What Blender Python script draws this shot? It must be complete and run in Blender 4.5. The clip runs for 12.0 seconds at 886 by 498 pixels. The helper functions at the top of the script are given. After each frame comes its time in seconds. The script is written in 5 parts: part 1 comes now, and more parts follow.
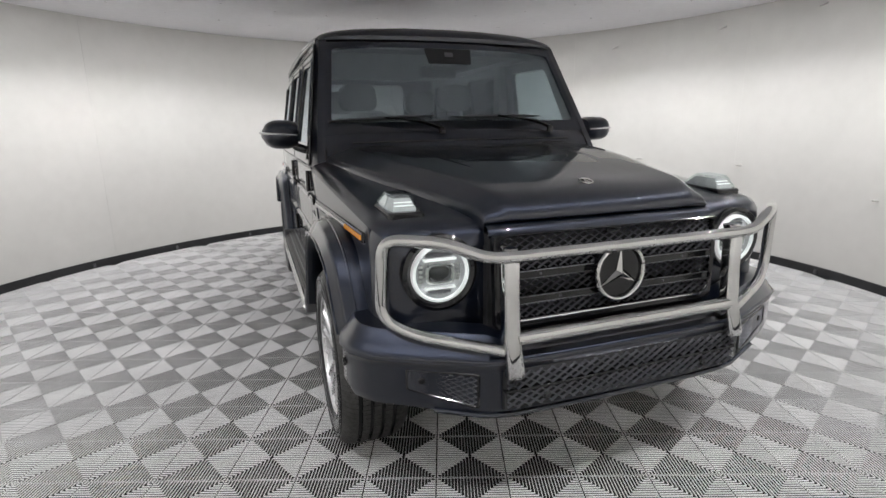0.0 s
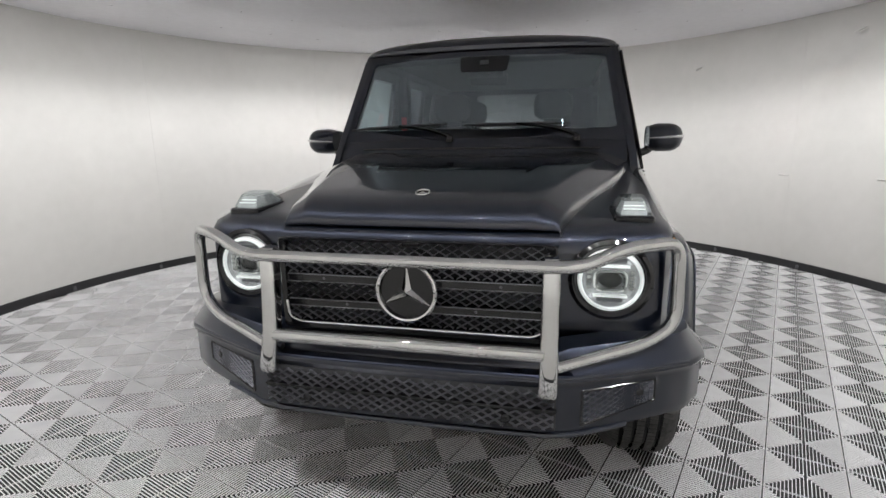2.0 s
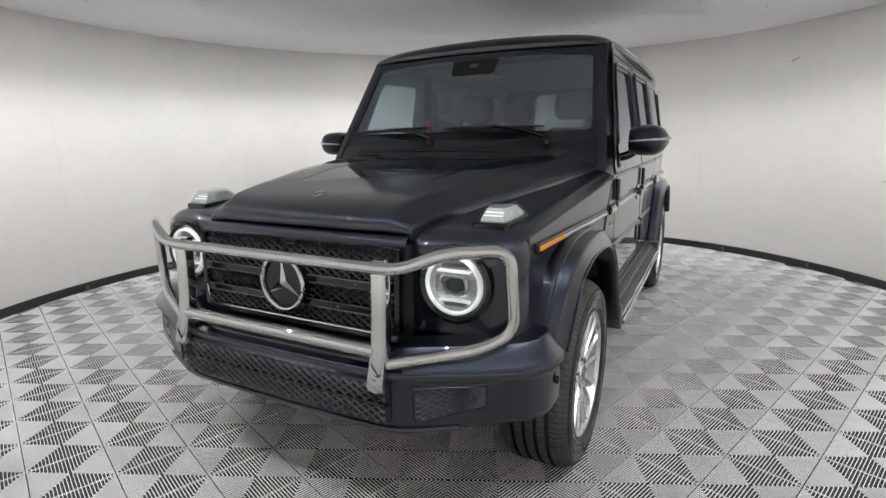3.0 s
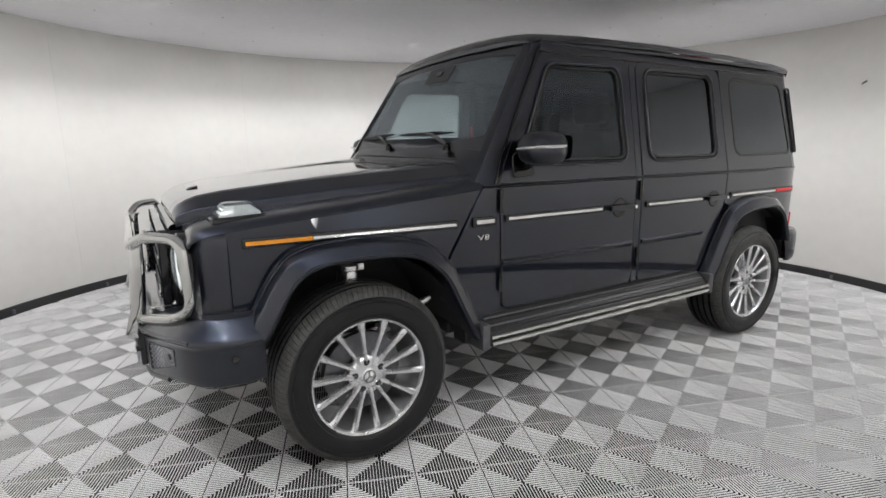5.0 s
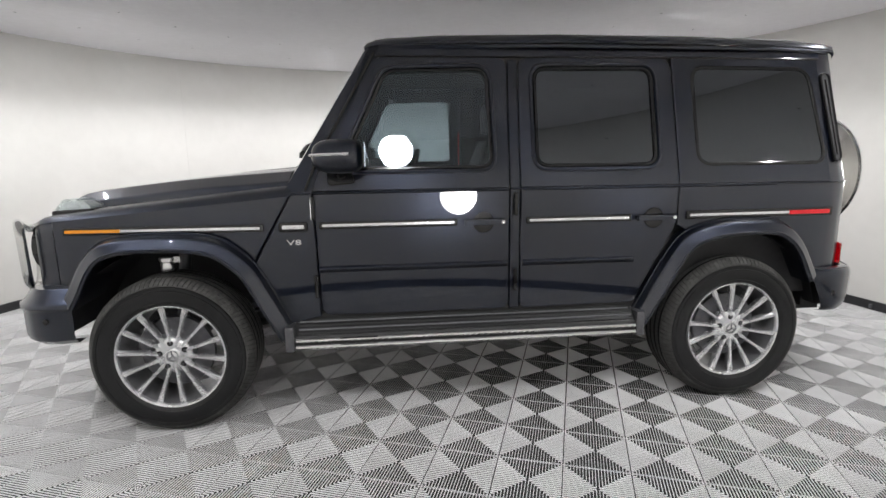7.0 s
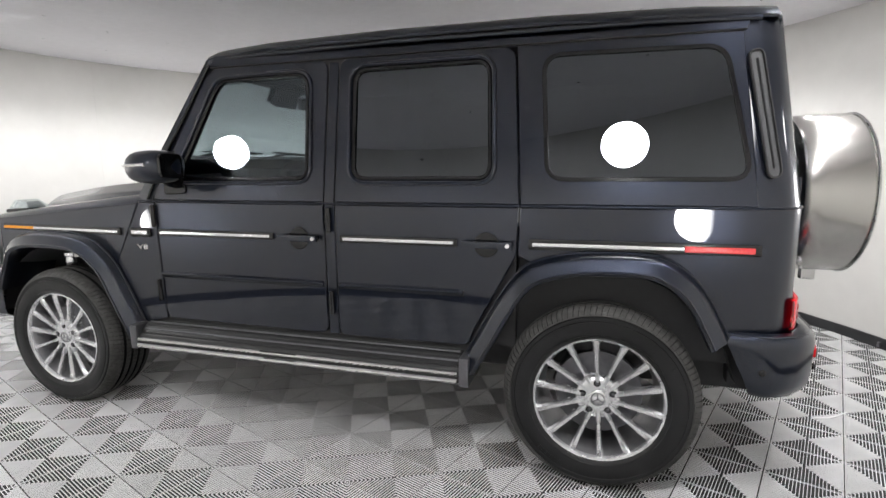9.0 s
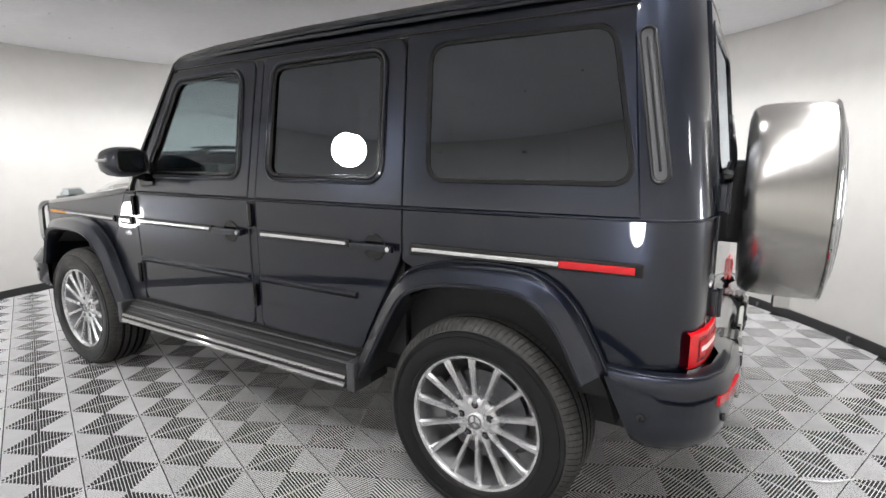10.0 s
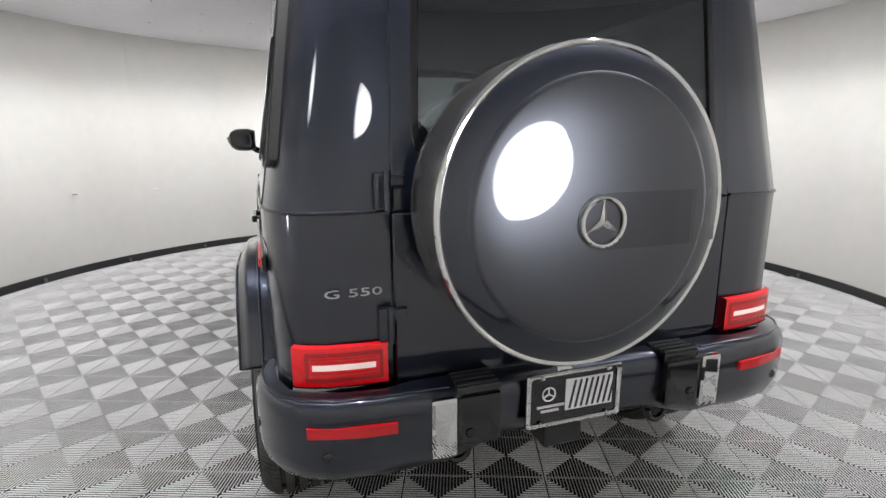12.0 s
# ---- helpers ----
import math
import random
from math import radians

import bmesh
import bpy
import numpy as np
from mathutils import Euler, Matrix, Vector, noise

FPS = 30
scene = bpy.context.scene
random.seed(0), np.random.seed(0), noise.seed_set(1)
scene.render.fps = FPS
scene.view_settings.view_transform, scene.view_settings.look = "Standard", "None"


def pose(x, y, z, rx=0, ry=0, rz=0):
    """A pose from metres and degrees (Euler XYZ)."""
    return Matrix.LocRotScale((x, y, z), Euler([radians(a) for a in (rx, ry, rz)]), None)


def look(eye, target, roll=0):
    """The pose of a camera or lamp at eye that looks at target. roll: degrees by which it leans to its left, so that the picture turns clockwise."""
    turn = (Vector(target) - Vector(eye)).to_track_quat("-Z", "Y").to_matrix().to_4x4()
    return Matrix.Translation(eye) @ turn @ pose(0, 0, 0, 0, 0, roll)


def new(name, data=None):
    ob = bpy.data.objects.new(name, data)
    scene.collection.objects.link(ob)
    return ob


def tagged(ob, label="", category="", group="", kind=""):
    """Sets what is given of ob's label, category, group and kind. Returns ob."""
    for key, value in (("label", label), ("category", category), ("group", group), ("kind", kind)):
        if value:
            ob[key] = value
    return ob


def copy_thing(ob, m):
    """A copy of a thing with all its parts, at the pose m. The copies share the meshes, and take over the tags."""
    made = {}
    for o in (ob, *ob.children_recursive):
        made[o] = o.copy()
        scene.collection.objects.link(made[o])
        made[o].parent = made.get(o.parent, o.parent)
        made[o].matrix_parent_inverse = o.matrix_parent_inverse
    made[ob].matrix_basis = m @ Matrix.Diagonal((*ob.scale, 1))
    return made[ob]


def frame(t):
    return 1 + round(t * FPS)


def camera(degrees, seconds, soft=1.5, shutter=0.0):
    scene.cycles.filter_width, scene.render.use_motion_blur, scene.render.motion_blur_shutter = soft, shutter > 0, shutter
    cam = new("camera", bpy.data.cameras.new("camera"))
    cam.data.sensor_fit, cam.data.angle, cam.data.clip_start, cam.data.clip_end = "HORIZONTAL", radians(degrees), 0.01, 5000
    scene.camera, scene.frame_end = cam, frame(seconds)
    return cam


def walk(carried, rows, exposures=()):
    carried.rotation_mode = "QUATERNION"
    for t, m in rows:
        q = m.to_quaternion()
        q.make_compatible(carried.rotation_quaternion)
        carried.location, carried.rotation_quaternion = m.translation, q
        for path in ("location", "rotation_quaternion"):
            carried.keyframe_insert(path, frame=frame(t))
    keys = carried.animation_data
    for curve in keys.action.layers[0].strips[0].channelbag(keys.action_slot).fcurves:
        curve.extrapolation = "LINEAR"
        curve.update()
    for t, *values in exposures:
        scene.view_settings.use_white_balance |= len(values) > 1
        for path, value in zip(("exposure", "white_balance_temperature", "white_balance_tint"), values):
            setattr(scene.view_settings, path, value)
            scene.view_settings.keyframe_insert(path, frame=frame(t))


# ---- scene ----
cam = camera(81.2, 12.0)
PATH = [
    (0, (3.619, -1.172, 1.371), (1.791, -0.509, 0.902), -0.87),
    (0.5, (3.708, -0.786, 1.364), (1.803, -0.398, 0.895), -1.02),
    (1, (3.790, -0.376, 1.368), (1.845, -0.252, 0.915), -0.66),
    (1.5, (3.816, 0.048, 1.379), (1.875, -0.111, 0.923), -0.19),
    (2, (3.726, 0.478, 1.341), (1.822, 0.034, 0.922), -0.76),
    (2.5, (3.651, 0.921, 1.358), (1.812, 0.251, 0.946), -0.81),
    (4.5, (2.610, 2.483, 1.344), (1.430, 0.922, 0.932), -1.08),
    (5, (2.234, 2.841, 1.352), (1.225, 1.160, 0.956), -0.59),
    (5.5, (1.808, 3.083, 1.346), (0.973, 1.306, 0.967), -0.56),
    (6, (1.320, 3.291, 1.357), (0.664, 1.439, 0.985), -0.38),
    (6.5, (0.843, 3.400, 1.336), (0.405, 1.487, 0.950), -0.51),
    (7, (0.372, 3.414, 1.333), (0.173, 1.457, 0.972), -0.77),
    (9, (-1.426, 2.971, 1.335), (-0.851, 1.084, 1.006), -0.60),
    (9.5, (-1.833, 2.768, 1.358), (-1.033, 0.973, 0.993), -0.26),
    (10, (-2.270, 2.476, 1.356), (-1.245, 0.797, 0.998), -0.34),
    (10.5, (-2.622, 2.108, 1.345), (-1.412, 0.561, 0.968), -0.80),
    (11, (-2.972, 1.710, 1.370), (-1.508, 0.401, 0.989), -0.48),
    (11.5, (-3.265, 1.272, 1.340), (-1.564, 0.298, 0.946), -0.35),
    (12, (-3.445, 0.827, 1.344), (-1.587, 0.221, 0.919), -0.34),
]
walk(cam, [(t, look(eye, target, roll)) for t, eye, target, roll in PATH],
     exposures=((0, 0.0), (6, 0.03), (7, 0.14), (9, 0.30), (10.5, 0.28), (12, 0.14)))

# ---- light ----
ROOM = Vector((0.295, -0.187, 0.0))
ROOM_R, ROOM_H = 3.72, 2.43


def wall_r(a):
    """The wall's inner radius towards the angle a: round, widened behind the car to clear the camera's path."""
    off = (math.degrees(a) - 166 + 180) % 360 - 180
    return ROOM_R + 0.28 * max(0.0, math.cos(radians(max(-90.0, min(90.0, off * 1.6))))) ** 2


world = bpy.data.worlds.new("world")
scene.world = world
world.use_nodes = True
world.node_tree.nodes["Background"].inputs[0].default_value = (0.02, 0.02, 0.022, 1)
# made-up ceiling spots added to light the booth: an outer ring that shines down, an inner ring that washes the wall
LAMP_R, LAMP_DEEP = 0.010, 0.003  # opening and depth of a ceiling spot
LAMP_SPOTS = []
for count, ring, watts, beam, tilt in ((36, 2.98, 6.1, 119, 0), (28, 2.25, 2.2, 80, 57)):
    for k in range(count):
        a = 2 * math.pi * (k + 0.3) / count
        x, y = ROOM.x + ring * math.cos(a), ROOM.y + ring * math.sin(a)
        LAMP_SPOTS.append((x, y))
        d = bpy.data.lights.new("added_spot", "AREA")
        d.shape, d.size, d.energy, d.color, d.spread = "DISK", 2 * LAMP_R - 0.004, watts, (1.0, 1.0, 1.0), radians(beam)
        new("added_spot_light", d).matrix_world = pose(x, y, ROOM_H - 0.012, 0, 0, math.degrees(a)) @ pose(0, 0, 0, 0, -tilt, 0)
# bodiless disc lamps, each added and aimed to put a round reflection into one camera view: angle, height, aim, spread
# of the beam, size, strength
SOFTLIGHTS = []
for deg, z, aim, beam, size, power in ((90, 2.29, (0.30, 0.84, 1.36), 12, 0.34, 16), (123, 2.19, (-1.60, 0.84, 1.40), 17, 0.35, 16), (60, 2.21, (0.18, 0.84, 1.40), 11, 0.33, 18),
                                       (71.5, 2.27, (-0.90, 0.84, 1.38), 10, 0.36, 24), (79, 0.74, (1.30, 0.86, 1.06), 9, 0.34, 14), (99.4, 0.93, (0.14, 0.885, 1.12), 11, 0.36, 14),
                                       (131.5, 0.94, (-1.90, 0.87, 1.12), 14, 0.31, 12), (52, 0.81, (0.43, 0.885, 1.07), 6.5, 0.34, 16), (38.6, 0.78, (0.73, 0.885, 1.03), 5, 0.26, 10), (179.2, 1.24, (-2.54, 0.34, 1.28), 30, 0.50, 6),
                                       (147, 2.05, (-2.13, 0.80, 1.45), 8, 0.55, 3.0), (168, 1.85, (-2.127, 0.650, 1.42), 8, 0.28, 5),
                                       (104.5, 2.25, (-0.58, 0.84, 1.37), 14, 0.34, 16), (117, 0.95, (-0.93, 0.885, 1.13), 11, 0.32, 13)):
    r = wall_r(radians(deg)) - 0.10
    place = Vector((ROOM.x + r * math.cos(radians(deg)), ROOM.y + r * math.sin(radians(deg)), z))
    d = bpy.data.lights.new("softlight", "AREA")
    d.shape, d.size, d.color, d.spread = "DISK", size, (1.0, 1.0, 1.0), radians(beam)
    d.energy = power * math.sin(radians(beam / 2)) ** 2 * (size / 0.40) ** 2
    new("reflection_disc_beam", d).matrix_world = look(place, aim) @ pose(0, 0, -0.006)
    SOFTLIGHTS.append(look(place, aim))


# ---- materials ----
def node(nt, kind, **settings):
    n = nt.nodes.new(kind)
    for key, value in settings.items():
        if key == "blend_type":
            n.blend_type = value
        elif key == "data_type":
            n.data_type = value
        elif key == "operation":
            n.operation = value
    return n


def mat(name, col, rough=0.5, metal=0.0, coat=0.0, grain=0.0, grain_scale=40.0, patch=0.0, patch_scale=2.0, bump=0.0,
        bump_scale=200.0, rough_var=0.0, emit=0.0, stretch=(1, 1, 1), spec=0.5, per_piece=0.0):
    """A principled surface whose colour varies at two scales, with fine relief and uneven gloss."""
    m = bpy.data.materials.new(name)
    m.use_nodes = True
    nt = m.node_tree
    b = nt.nodes["Principled BSDF"]
    b.inputs["Roughness"].default_value, b.inputs["Metallic"].default_value = rough, metal
    b.inputs["Coat Weight"].default_value, b.inputs["Coat Roughness"].default_value = coat, 0.02
    b.inputs["Specular IOR Level"].default_value = spec
    b.inputs["Base Color"].default_value = (*col, 1)
    co = node(nt, "ShaderNodeTexCoord")
    mp = node(nt, "ShaderNodeMapping")
    mp.inputs["Scale"].default_value = stretch
    nt.links.new(co.outputs["Object"], mp.inputs[0])
    value = None

    def noise_at(scale, detail=4.0):
        n = node(nt, "ShaderNodeTexNoise")
        n.inputs["Scale"].default_value, n.inputs["Detail"].default_value = scale, detail
        nt.links.new(mp.outputs[0], n.inputs["Vector"])
        return n.outputs["Fac"]

    def ranged(src, lo, hi):
        r = node(nt, "ShaderNodeMapRange")
        r.inputs["From Min"].default_value, r.inputs["From Max"].default_value = 0.3, 0.7
        r.inputs["To Min"].default_value, r.inputs["To Max"].default_value = lo, hi
        nt.links.new(src, r.inputs["Value"])
        return r.outputs[0]

    for amount, scale in ((grain, grain_scale), (patch, patch_scale)):
        if amount:
            v = ranged(noise_at(scale), 1 - amount, 1 + amount)
            if value is None:
                value = v
            else:
                x = node(nt, "ShaderNodeMath", operation="MULTIPLY")
                nt.links.new(value, x.inputs[0])
                nt.links.new(v, x.inputs[1])
                value = x.outputs[0]
    if per_piece:
        oi = node(nt, "ShaderNodeObjectInfo")
        r = node(nt, "ShaderNodeMapRange")
        r.inputs["To Min"].default_value, r.inputs["To Max"].default_value = 1 - per_piece, 1 + per_piece
        nt.links.new(oi.outputs["Random"], r.inputs["Value"])
        if value is None:
            value = r.outputs[0]
        else:
            x = node(nt, "ShaderNodeMath", operation="MULTIPLY")
            nt.links.new(value, x.inputs[0])
            nt.links.new(r.outputs[0], x.inputs[1])
            value = x.outputs[0]
    if value is not None:
        mix = node(nt, "ShaderNodeMix", data_type="RGBA", blend_type="MULTIPLY")
        mix.inputs[0].default_value = 1.0
        mix.inputs[6].default_value = (*col, 1)
        nt.links.new(value, mix.inputs[7])
        nt.links.new(mix.outputs[2], b.inputs["Base Color"])
    if rough_var:
        nt.links.new(ranged(noise_at(6.0), max(rough - rough_var, 0.0), rough + rough_var), b.inputs["Roughness"])
    if bump:
        bp = node(nt, "ShaderNodeBump")
        bp.inputs["Strength"].default_value, bp.inputs["Distance"].default_value = bump, 0.002
        nt.links.new(noise_at(bump_scale, 3.0), bp.inputs["Height"])
        nt.links.new(bp.outputs[0], b.inputs["Normal"])
    if emit:
        b.inputs["Emission Color"].default_value, b.inputs["Emission Strength"].default_value = (*col, 1), emit
    return m


def eased(points, steps):
    """A flowing line through the points, with the given steps between each two."""
    out = []
    for i in range(len(points) - 1):
        p0, p1, p2, p3 = points[max(i - 1, 0)], points[i], points[i + 1], points[min(i + 2, len(points) - 1)]
        for k in range(steps):
            t = k / steps
            out.append(0.5 * (2 * p1 + (p2 - p0) * t + (2 * p0 - 5 * p1 + 4 * p2 - p3) * t * t + (3 * p1 - p0 - 3 * p2 + p3) * t ** 3))
    return out + [points[-1]]


def glass(name, tint, f0=0.045, painted_haze=0.0):
    """A thin pane: tinted clear sheet whose mirror share follows Fresnel."""
    m = bpy.data.materials.new(name)
    m.use_nodes = True
    nt = m.node_tree
    nt.nodes.clear()
    out, mix = node(nt, "ShaderNodeOutputMaterial"), node(nt, "ShaderNodeMixShader")
    tr, gl, lw = node(nt, "ShaderNodeBsdfTransparent"), node(nt, "ShaderNodeBsdfGlossy"), node(nt, "ShaderNodeLayerWeight")
    tr.inputs[0].default_value = (*tint, 1)
    gl.inputs["Roughness"].default_value = 0.0
    gl.inputs[0].default_value = (0.88, 0.94, 1.0, 1)
    lw.inputs[0].default_value = 0.5
    pw, sc = node(nt, "ShaderNodeMath", operation="POWER"), node(nt, "ShaderNodeMath", operation="MULTIPLY_ADD")
    pw.inputs[1].default_value = 5.0
    sc.inputs[1].default_value, sc.inputs[2].default_value = 1.0 - f0, f0
    nt.links.new(lw.outputs["Facing"], pw.inputs[0])
    nt.links.new(pw.outputs[0], sc.inputs[0])
    nt.links.new(sc.outputs[0], mix.inputs[0])
    nt.links.new(tr.outputs[0], mix.inputs[1])
    nt.links.new(gl.outputs[0], mix.inputs[2])
    last = mix.outputs[0]
    # pale blue diffuse veil painted over the pane, imitating haze and mirrored ceiling
    if painted_haze:
        haze, df = node(nt, "ShaderNodeMixShader"), node(nt, "ShaderNodeBsdfDiffuse")
        haze.inputs[0].default_value = painted_haze
        df.inputs[0].default_value = (0.66, 0.80, 0.88, 1)
        nt.links.new(last, haze.inputs[1])
        nt.links.new(df.outputs[0], haze.inputs[2])
        last = haze.outputs[0]
    nt.links.new(last, out.inputs[0])
    return m


WALL = mat("wall_paint", (0.547, 0.535, 0.515), 0.62, grain=0.02, grain_scale=9, patch=0.06, patch_scale=0.55, bump=0.15, bump_scale=60)
CEIL = mat("ceiling_cloth", (0.85, 0.842, 0.875), 0.8, grain=0.02, grain_scale=14, patch=0.05, patch_scale=0.6, bump=0.2, bump_scale=90)
BASEB = mat("black_edge", (0.018, 0.018, 0.02), 0.5, grain=0.25, grain_scale=8, bump=0.2)
RIB = mat("grey_tile_plastic", (0.80, 0.795, 0.800), 0.42, grain=0.06, grain_scale=7, patch=0.12, patch_scale=1.1, per_piece=0.05, rough_var=0.1)
UNDER = mat("dark_underlay", (0.012, 0.012, 0.012), 0.8, grain=0.2, grain_scale=12)
PAINT = mat("graphite_metallic_paint", (0.0054, 0.0090, 0.0205), 0.32, 0.75, coat=1.0, grain=0.10, grain_scale=2600, patch=0.03, patch_scale=3)
PAINT.node_tree.nodes["Principled BSDF"].inputs["Coat IOR"].default_value = 1.64
TRIM = mat("black_satin_trim", (0.012, 0.012, 0.013), 0.42, grain=0.1, grain_scale=60, bump=0.05, bump_scale=400)
GLOSSB = mat("gloss_black", (0.004, 0.004, 0.005), 0.10, coat=0.3, grain=0.1)
RUBBER = mat("tyre_rubber", (0.0040, 0.0040, 0.0044), 0.45, coat=0.80, spec=0.16, grain=0.22, grain_scale=18, patch=0.3, patch_scale=5, bump=0.12, bump_scale=260, rough_var=0.14)
RUBBER.node_tree.nodes["Principled BSDF"].inputs["Coat Roughness"].default_value = 0.07
TREAD = mat("worn_tread", (0.046, 0.045, 0.043), 0.75, grain=0.35, grain_scale=60, patch=0.3, patch_scale=9, bump=0.3, bump_scale=300)
CHROME = mat("polished_steel", (0.64, 0.64, 0.63), 0.030, 1.0, grain=0.03, grain_scale=30, rough_var=0.018)
BRUSH = mat("brushed_steel", (0.56, 0.545, 0.52), 0.22, 1.0, grain=0.03, grain_scale=9, stretch=(30, 0.4, 0.4))
ALLOY = mat("machined_alloy", (0.80, 0.80, 0.81), 0.26, 0.90, grain=0.05, grain_scale=80, rough_var=0.06)
BARREL = mat("cast_alloy", (0.40, 0.40, 0.41), 0.34, 0.9, grain=0.08, grain_scale=40, rough_var=0.06)
# the reflector is given a glow in place of light it would catch
REFLECT = mat("glowing_reflector", (0.66, 0.66, 0.68), 0.22, 0.7, emit=0.13, grain=0.25, grain_scale=90)
ALLOYD = mat("grey_alloy", (0.16, 0.16, 0.17), 0.4, 0.8, grain=0.1, grain_scale=50)
SATING = mat("satin_grey", (0.10, 0.10, 0.105), 0.5, 0.5, grain=0.08, grain_scale=120)
SILVER = mat("silver_strip", (0.84, 0.84, 0.84), 0.26, 0.75, grain=0.03)
# side reflectors are no lamps: a weak glow is painted in
AMBER = mat("glowing_amber_reflector", (0.66, 0.25, 0.01), 0.25, coat=0.5, emit=0.05)
RED = mat("red_lens", (0.50, 0.002, 0.006), 0.15, coat=0.5, emit=0.27, grain=0.1, grain_scale=90)
# same painted-in glow for red reflectors; the high brake light shares it
REDREF = mat("glowing_red_reflector", (0.40, 0.003, 0.007), 0.25, coat=0.4, emit=0.18)
DEEPRED = mat("deep_red_lens", (0.27, 0.0015, 0.004), 0.2, coat=0.5, emit=0.12)
WLENS = mat("clear_lens", (0.52, 0.53, 0.54), 0.10, coat=1.0, grain=0.12, grain_scale=60, spec=0.6)
DRL = mat("lit_light_ring", (0.95, 0.95, 0.95), 0.2, emit=0.36)
SOFTW = mat("white_lens_bar", (0.90, 0.70, 0.66), 0.3, emit=0.2)
LEATHER = mat("grey_leather", (0.014, 0.016, 0.019), 0.5, grain=0.1, grain_scale=60, bump=0.2, bump_scale=250)
CABIN = mat("black_cabin_trim", (0.016, 0.016, 0.018), 0.6, grain=0.15, grain_scale=40, bump=0.1)
REDCLOTH = mat("red_belt", (0.55, 0.02, 0.025), 0.7, grain=0.2, grain_scale=200)
WHITEP = mat("white_print", (0.78, 0.78, 0.78), 0.5, grain=0.03)
CLEAR = glass("clear_glass", (0.84, 0.88, 0.87))
DOORG = glass("door_glass", (0.66, 0.71, 0.73), f0=0.06)
SCREEN = glass("laminated_glass", (0.70, 0.77, 0.78), f0=0.11, painted_haze=0.14)
TAILG = glass("tailgate_glass", (0.47, 0.49, 0.50), f0=0.09)
DARKG = glass("privacy_glass", (0.13, 0.13, 0.15), f0=0.13)


# ---- mesh helpers ----
def link(name, bm, material, parent=None, label="", smooth=False, m=None):
    me = bpy.data.meshes.new(name)
    bmesh.ops.recalc_face_normals(bm, faces=bm.faces)
    if smooth:
        for f in bm.faces:
            f.smooth = True
        for e in bm.edges:
            if len(e.link_faces) == 2 and e.calc_face_angle(0) > 0.6:
                e.smooth = False
    bm.to_mesh(me)
    bm.free()
    ob = new(name, me)
    me.materials.append(material)
    if parent is not None:
        ob.parent = parent
    if m is not None:
        ob.matrix_basis = m
    if label:
        tagged(ob, label=label)
    return ob


part = link


def add_box(bm, lo, hi, bevel=0.0, m=None):
    b = bmesh.new()
    bmesh.ops.create_cube(b, size=1)
    for v in b.verts:
        v.co = Vector([lo[k] + (v.co[k] + 0.5) * (hi[k] - lo[k]) for k in range(3)])
    if bevel:
        bmesh.ops.bevel(b, geom=b.edges[:], offset=bevel, segments=2, affect="EDGES", profile=0.7)
    join(bm, b, m)
    return bm


def join(bm, b, m=None):
    made = {}
    for v in b.verts:
        made[v] = bm.verts.new(m @ v.co if m is not None else v.co)
    for f in b.faces:
        try:
            bm.faces.new([made[v] for v in f.verts])
        except ValueError:
            pass
    b.free()


def box_mesh(lo, hi, bevel=0.0):
    return add_box(bmesh.new(), lo, hi, bevel)


def area2(pts):
    return sum(a[0] * b[1] - b[0] * a[1] for a, b in zip(pts, pts[1:] + pts[:1]))


def inset(pts, d):
    """A closed outline moved inwards by d."""
    s = 1 if area2(pts) > 0 else -1
    out = []
    n = len(pts)
    for i in range(n):
        p0, p1, p2 = Vector(pts[i - 1]), Vector(pts[i]), Vector(pts[(i + 1) % n])
        a, b = (p1 - p0).normalized(), (p2 - p1).normalized()
        na, nb = Vector((-a.y, a.x)) * s, Vector((-b.y, b.x)) * s
        k = na + nb
        k = k / max(k.length_squared / 2, 0.3)
        out.append(tuple(p1 + k * d))
    return out


def rounded(pts, r, n=5):
    """The outline with its corners rounded by r (a number, or one for each corner)."""
    out = []
    m = len(pts)
    for i in range(m):
        p0, p1, p2 = Vector(pts[i - 1]), Vector(pts[i]), Vector(pts[(i + 1) % m])
        ri = r[i] if isinstance(r, (list, tuple)) else r
        if ri <= 0:
            out.append(tuple(p1))
            continue
        a, b = (p0 - p1), (p2 - p1)
        ri = min(ri, a.length * 0.48, b.length * 0.48)
        q0, q2 = p1 + a.normalized() * ri, p1 + b.normalized() * ri
        for k in range(n + 1):
            t = k / n
            out.append(tuple(q0 * (1 - t) ** 2 + p1 * 2 * t * (1 - t) + q2 * t * t))
    return out


def slab(outline, place, thick=0.018, hole=None, edge=0.004):
    """A plate with chamfered edges: outline in the plane, place(u, v, depth) gives the point; hole: an inner outline."""
    bm = bmesh.new()

    def ring(pts, d):
        return [bm.verts.new(place(u, v, d)) for u, v in pts]

    loops = []
    for pts, sign in ((outline, 1), (hole, -1)):
        if pts is None:
            continue
        front, side, back = ring(inset(pts, edge * sign), 0.0), ring(pts, edge), ring(pts, thick)
        n = len(pts)
        for a, b in ((front, side), (side, back)):
            for i in range(n):
                bm.faces.new((a[i], a[(i + 1) % n], b[(i + 1) % n], b[i]))
        loops.append((front, back))
    if hole is None:
        for lp in loops[0]:
            bm.faces.new(lp)
    else:
        for k in (0, 1):
            edges = []
            for lp in (loops[0][k], loops[1][k]):
                n = len(lp)
                for i in range(n):
                    edges.append(bm.edges.get((lp[i], lp[(i + 1) % n])) or bm.edges.new((lp[i], lp[(i + 1) % n])))
            bmesh.ops.triangle_fill(bm, use_beauty=True, edges=edges)
    return bm


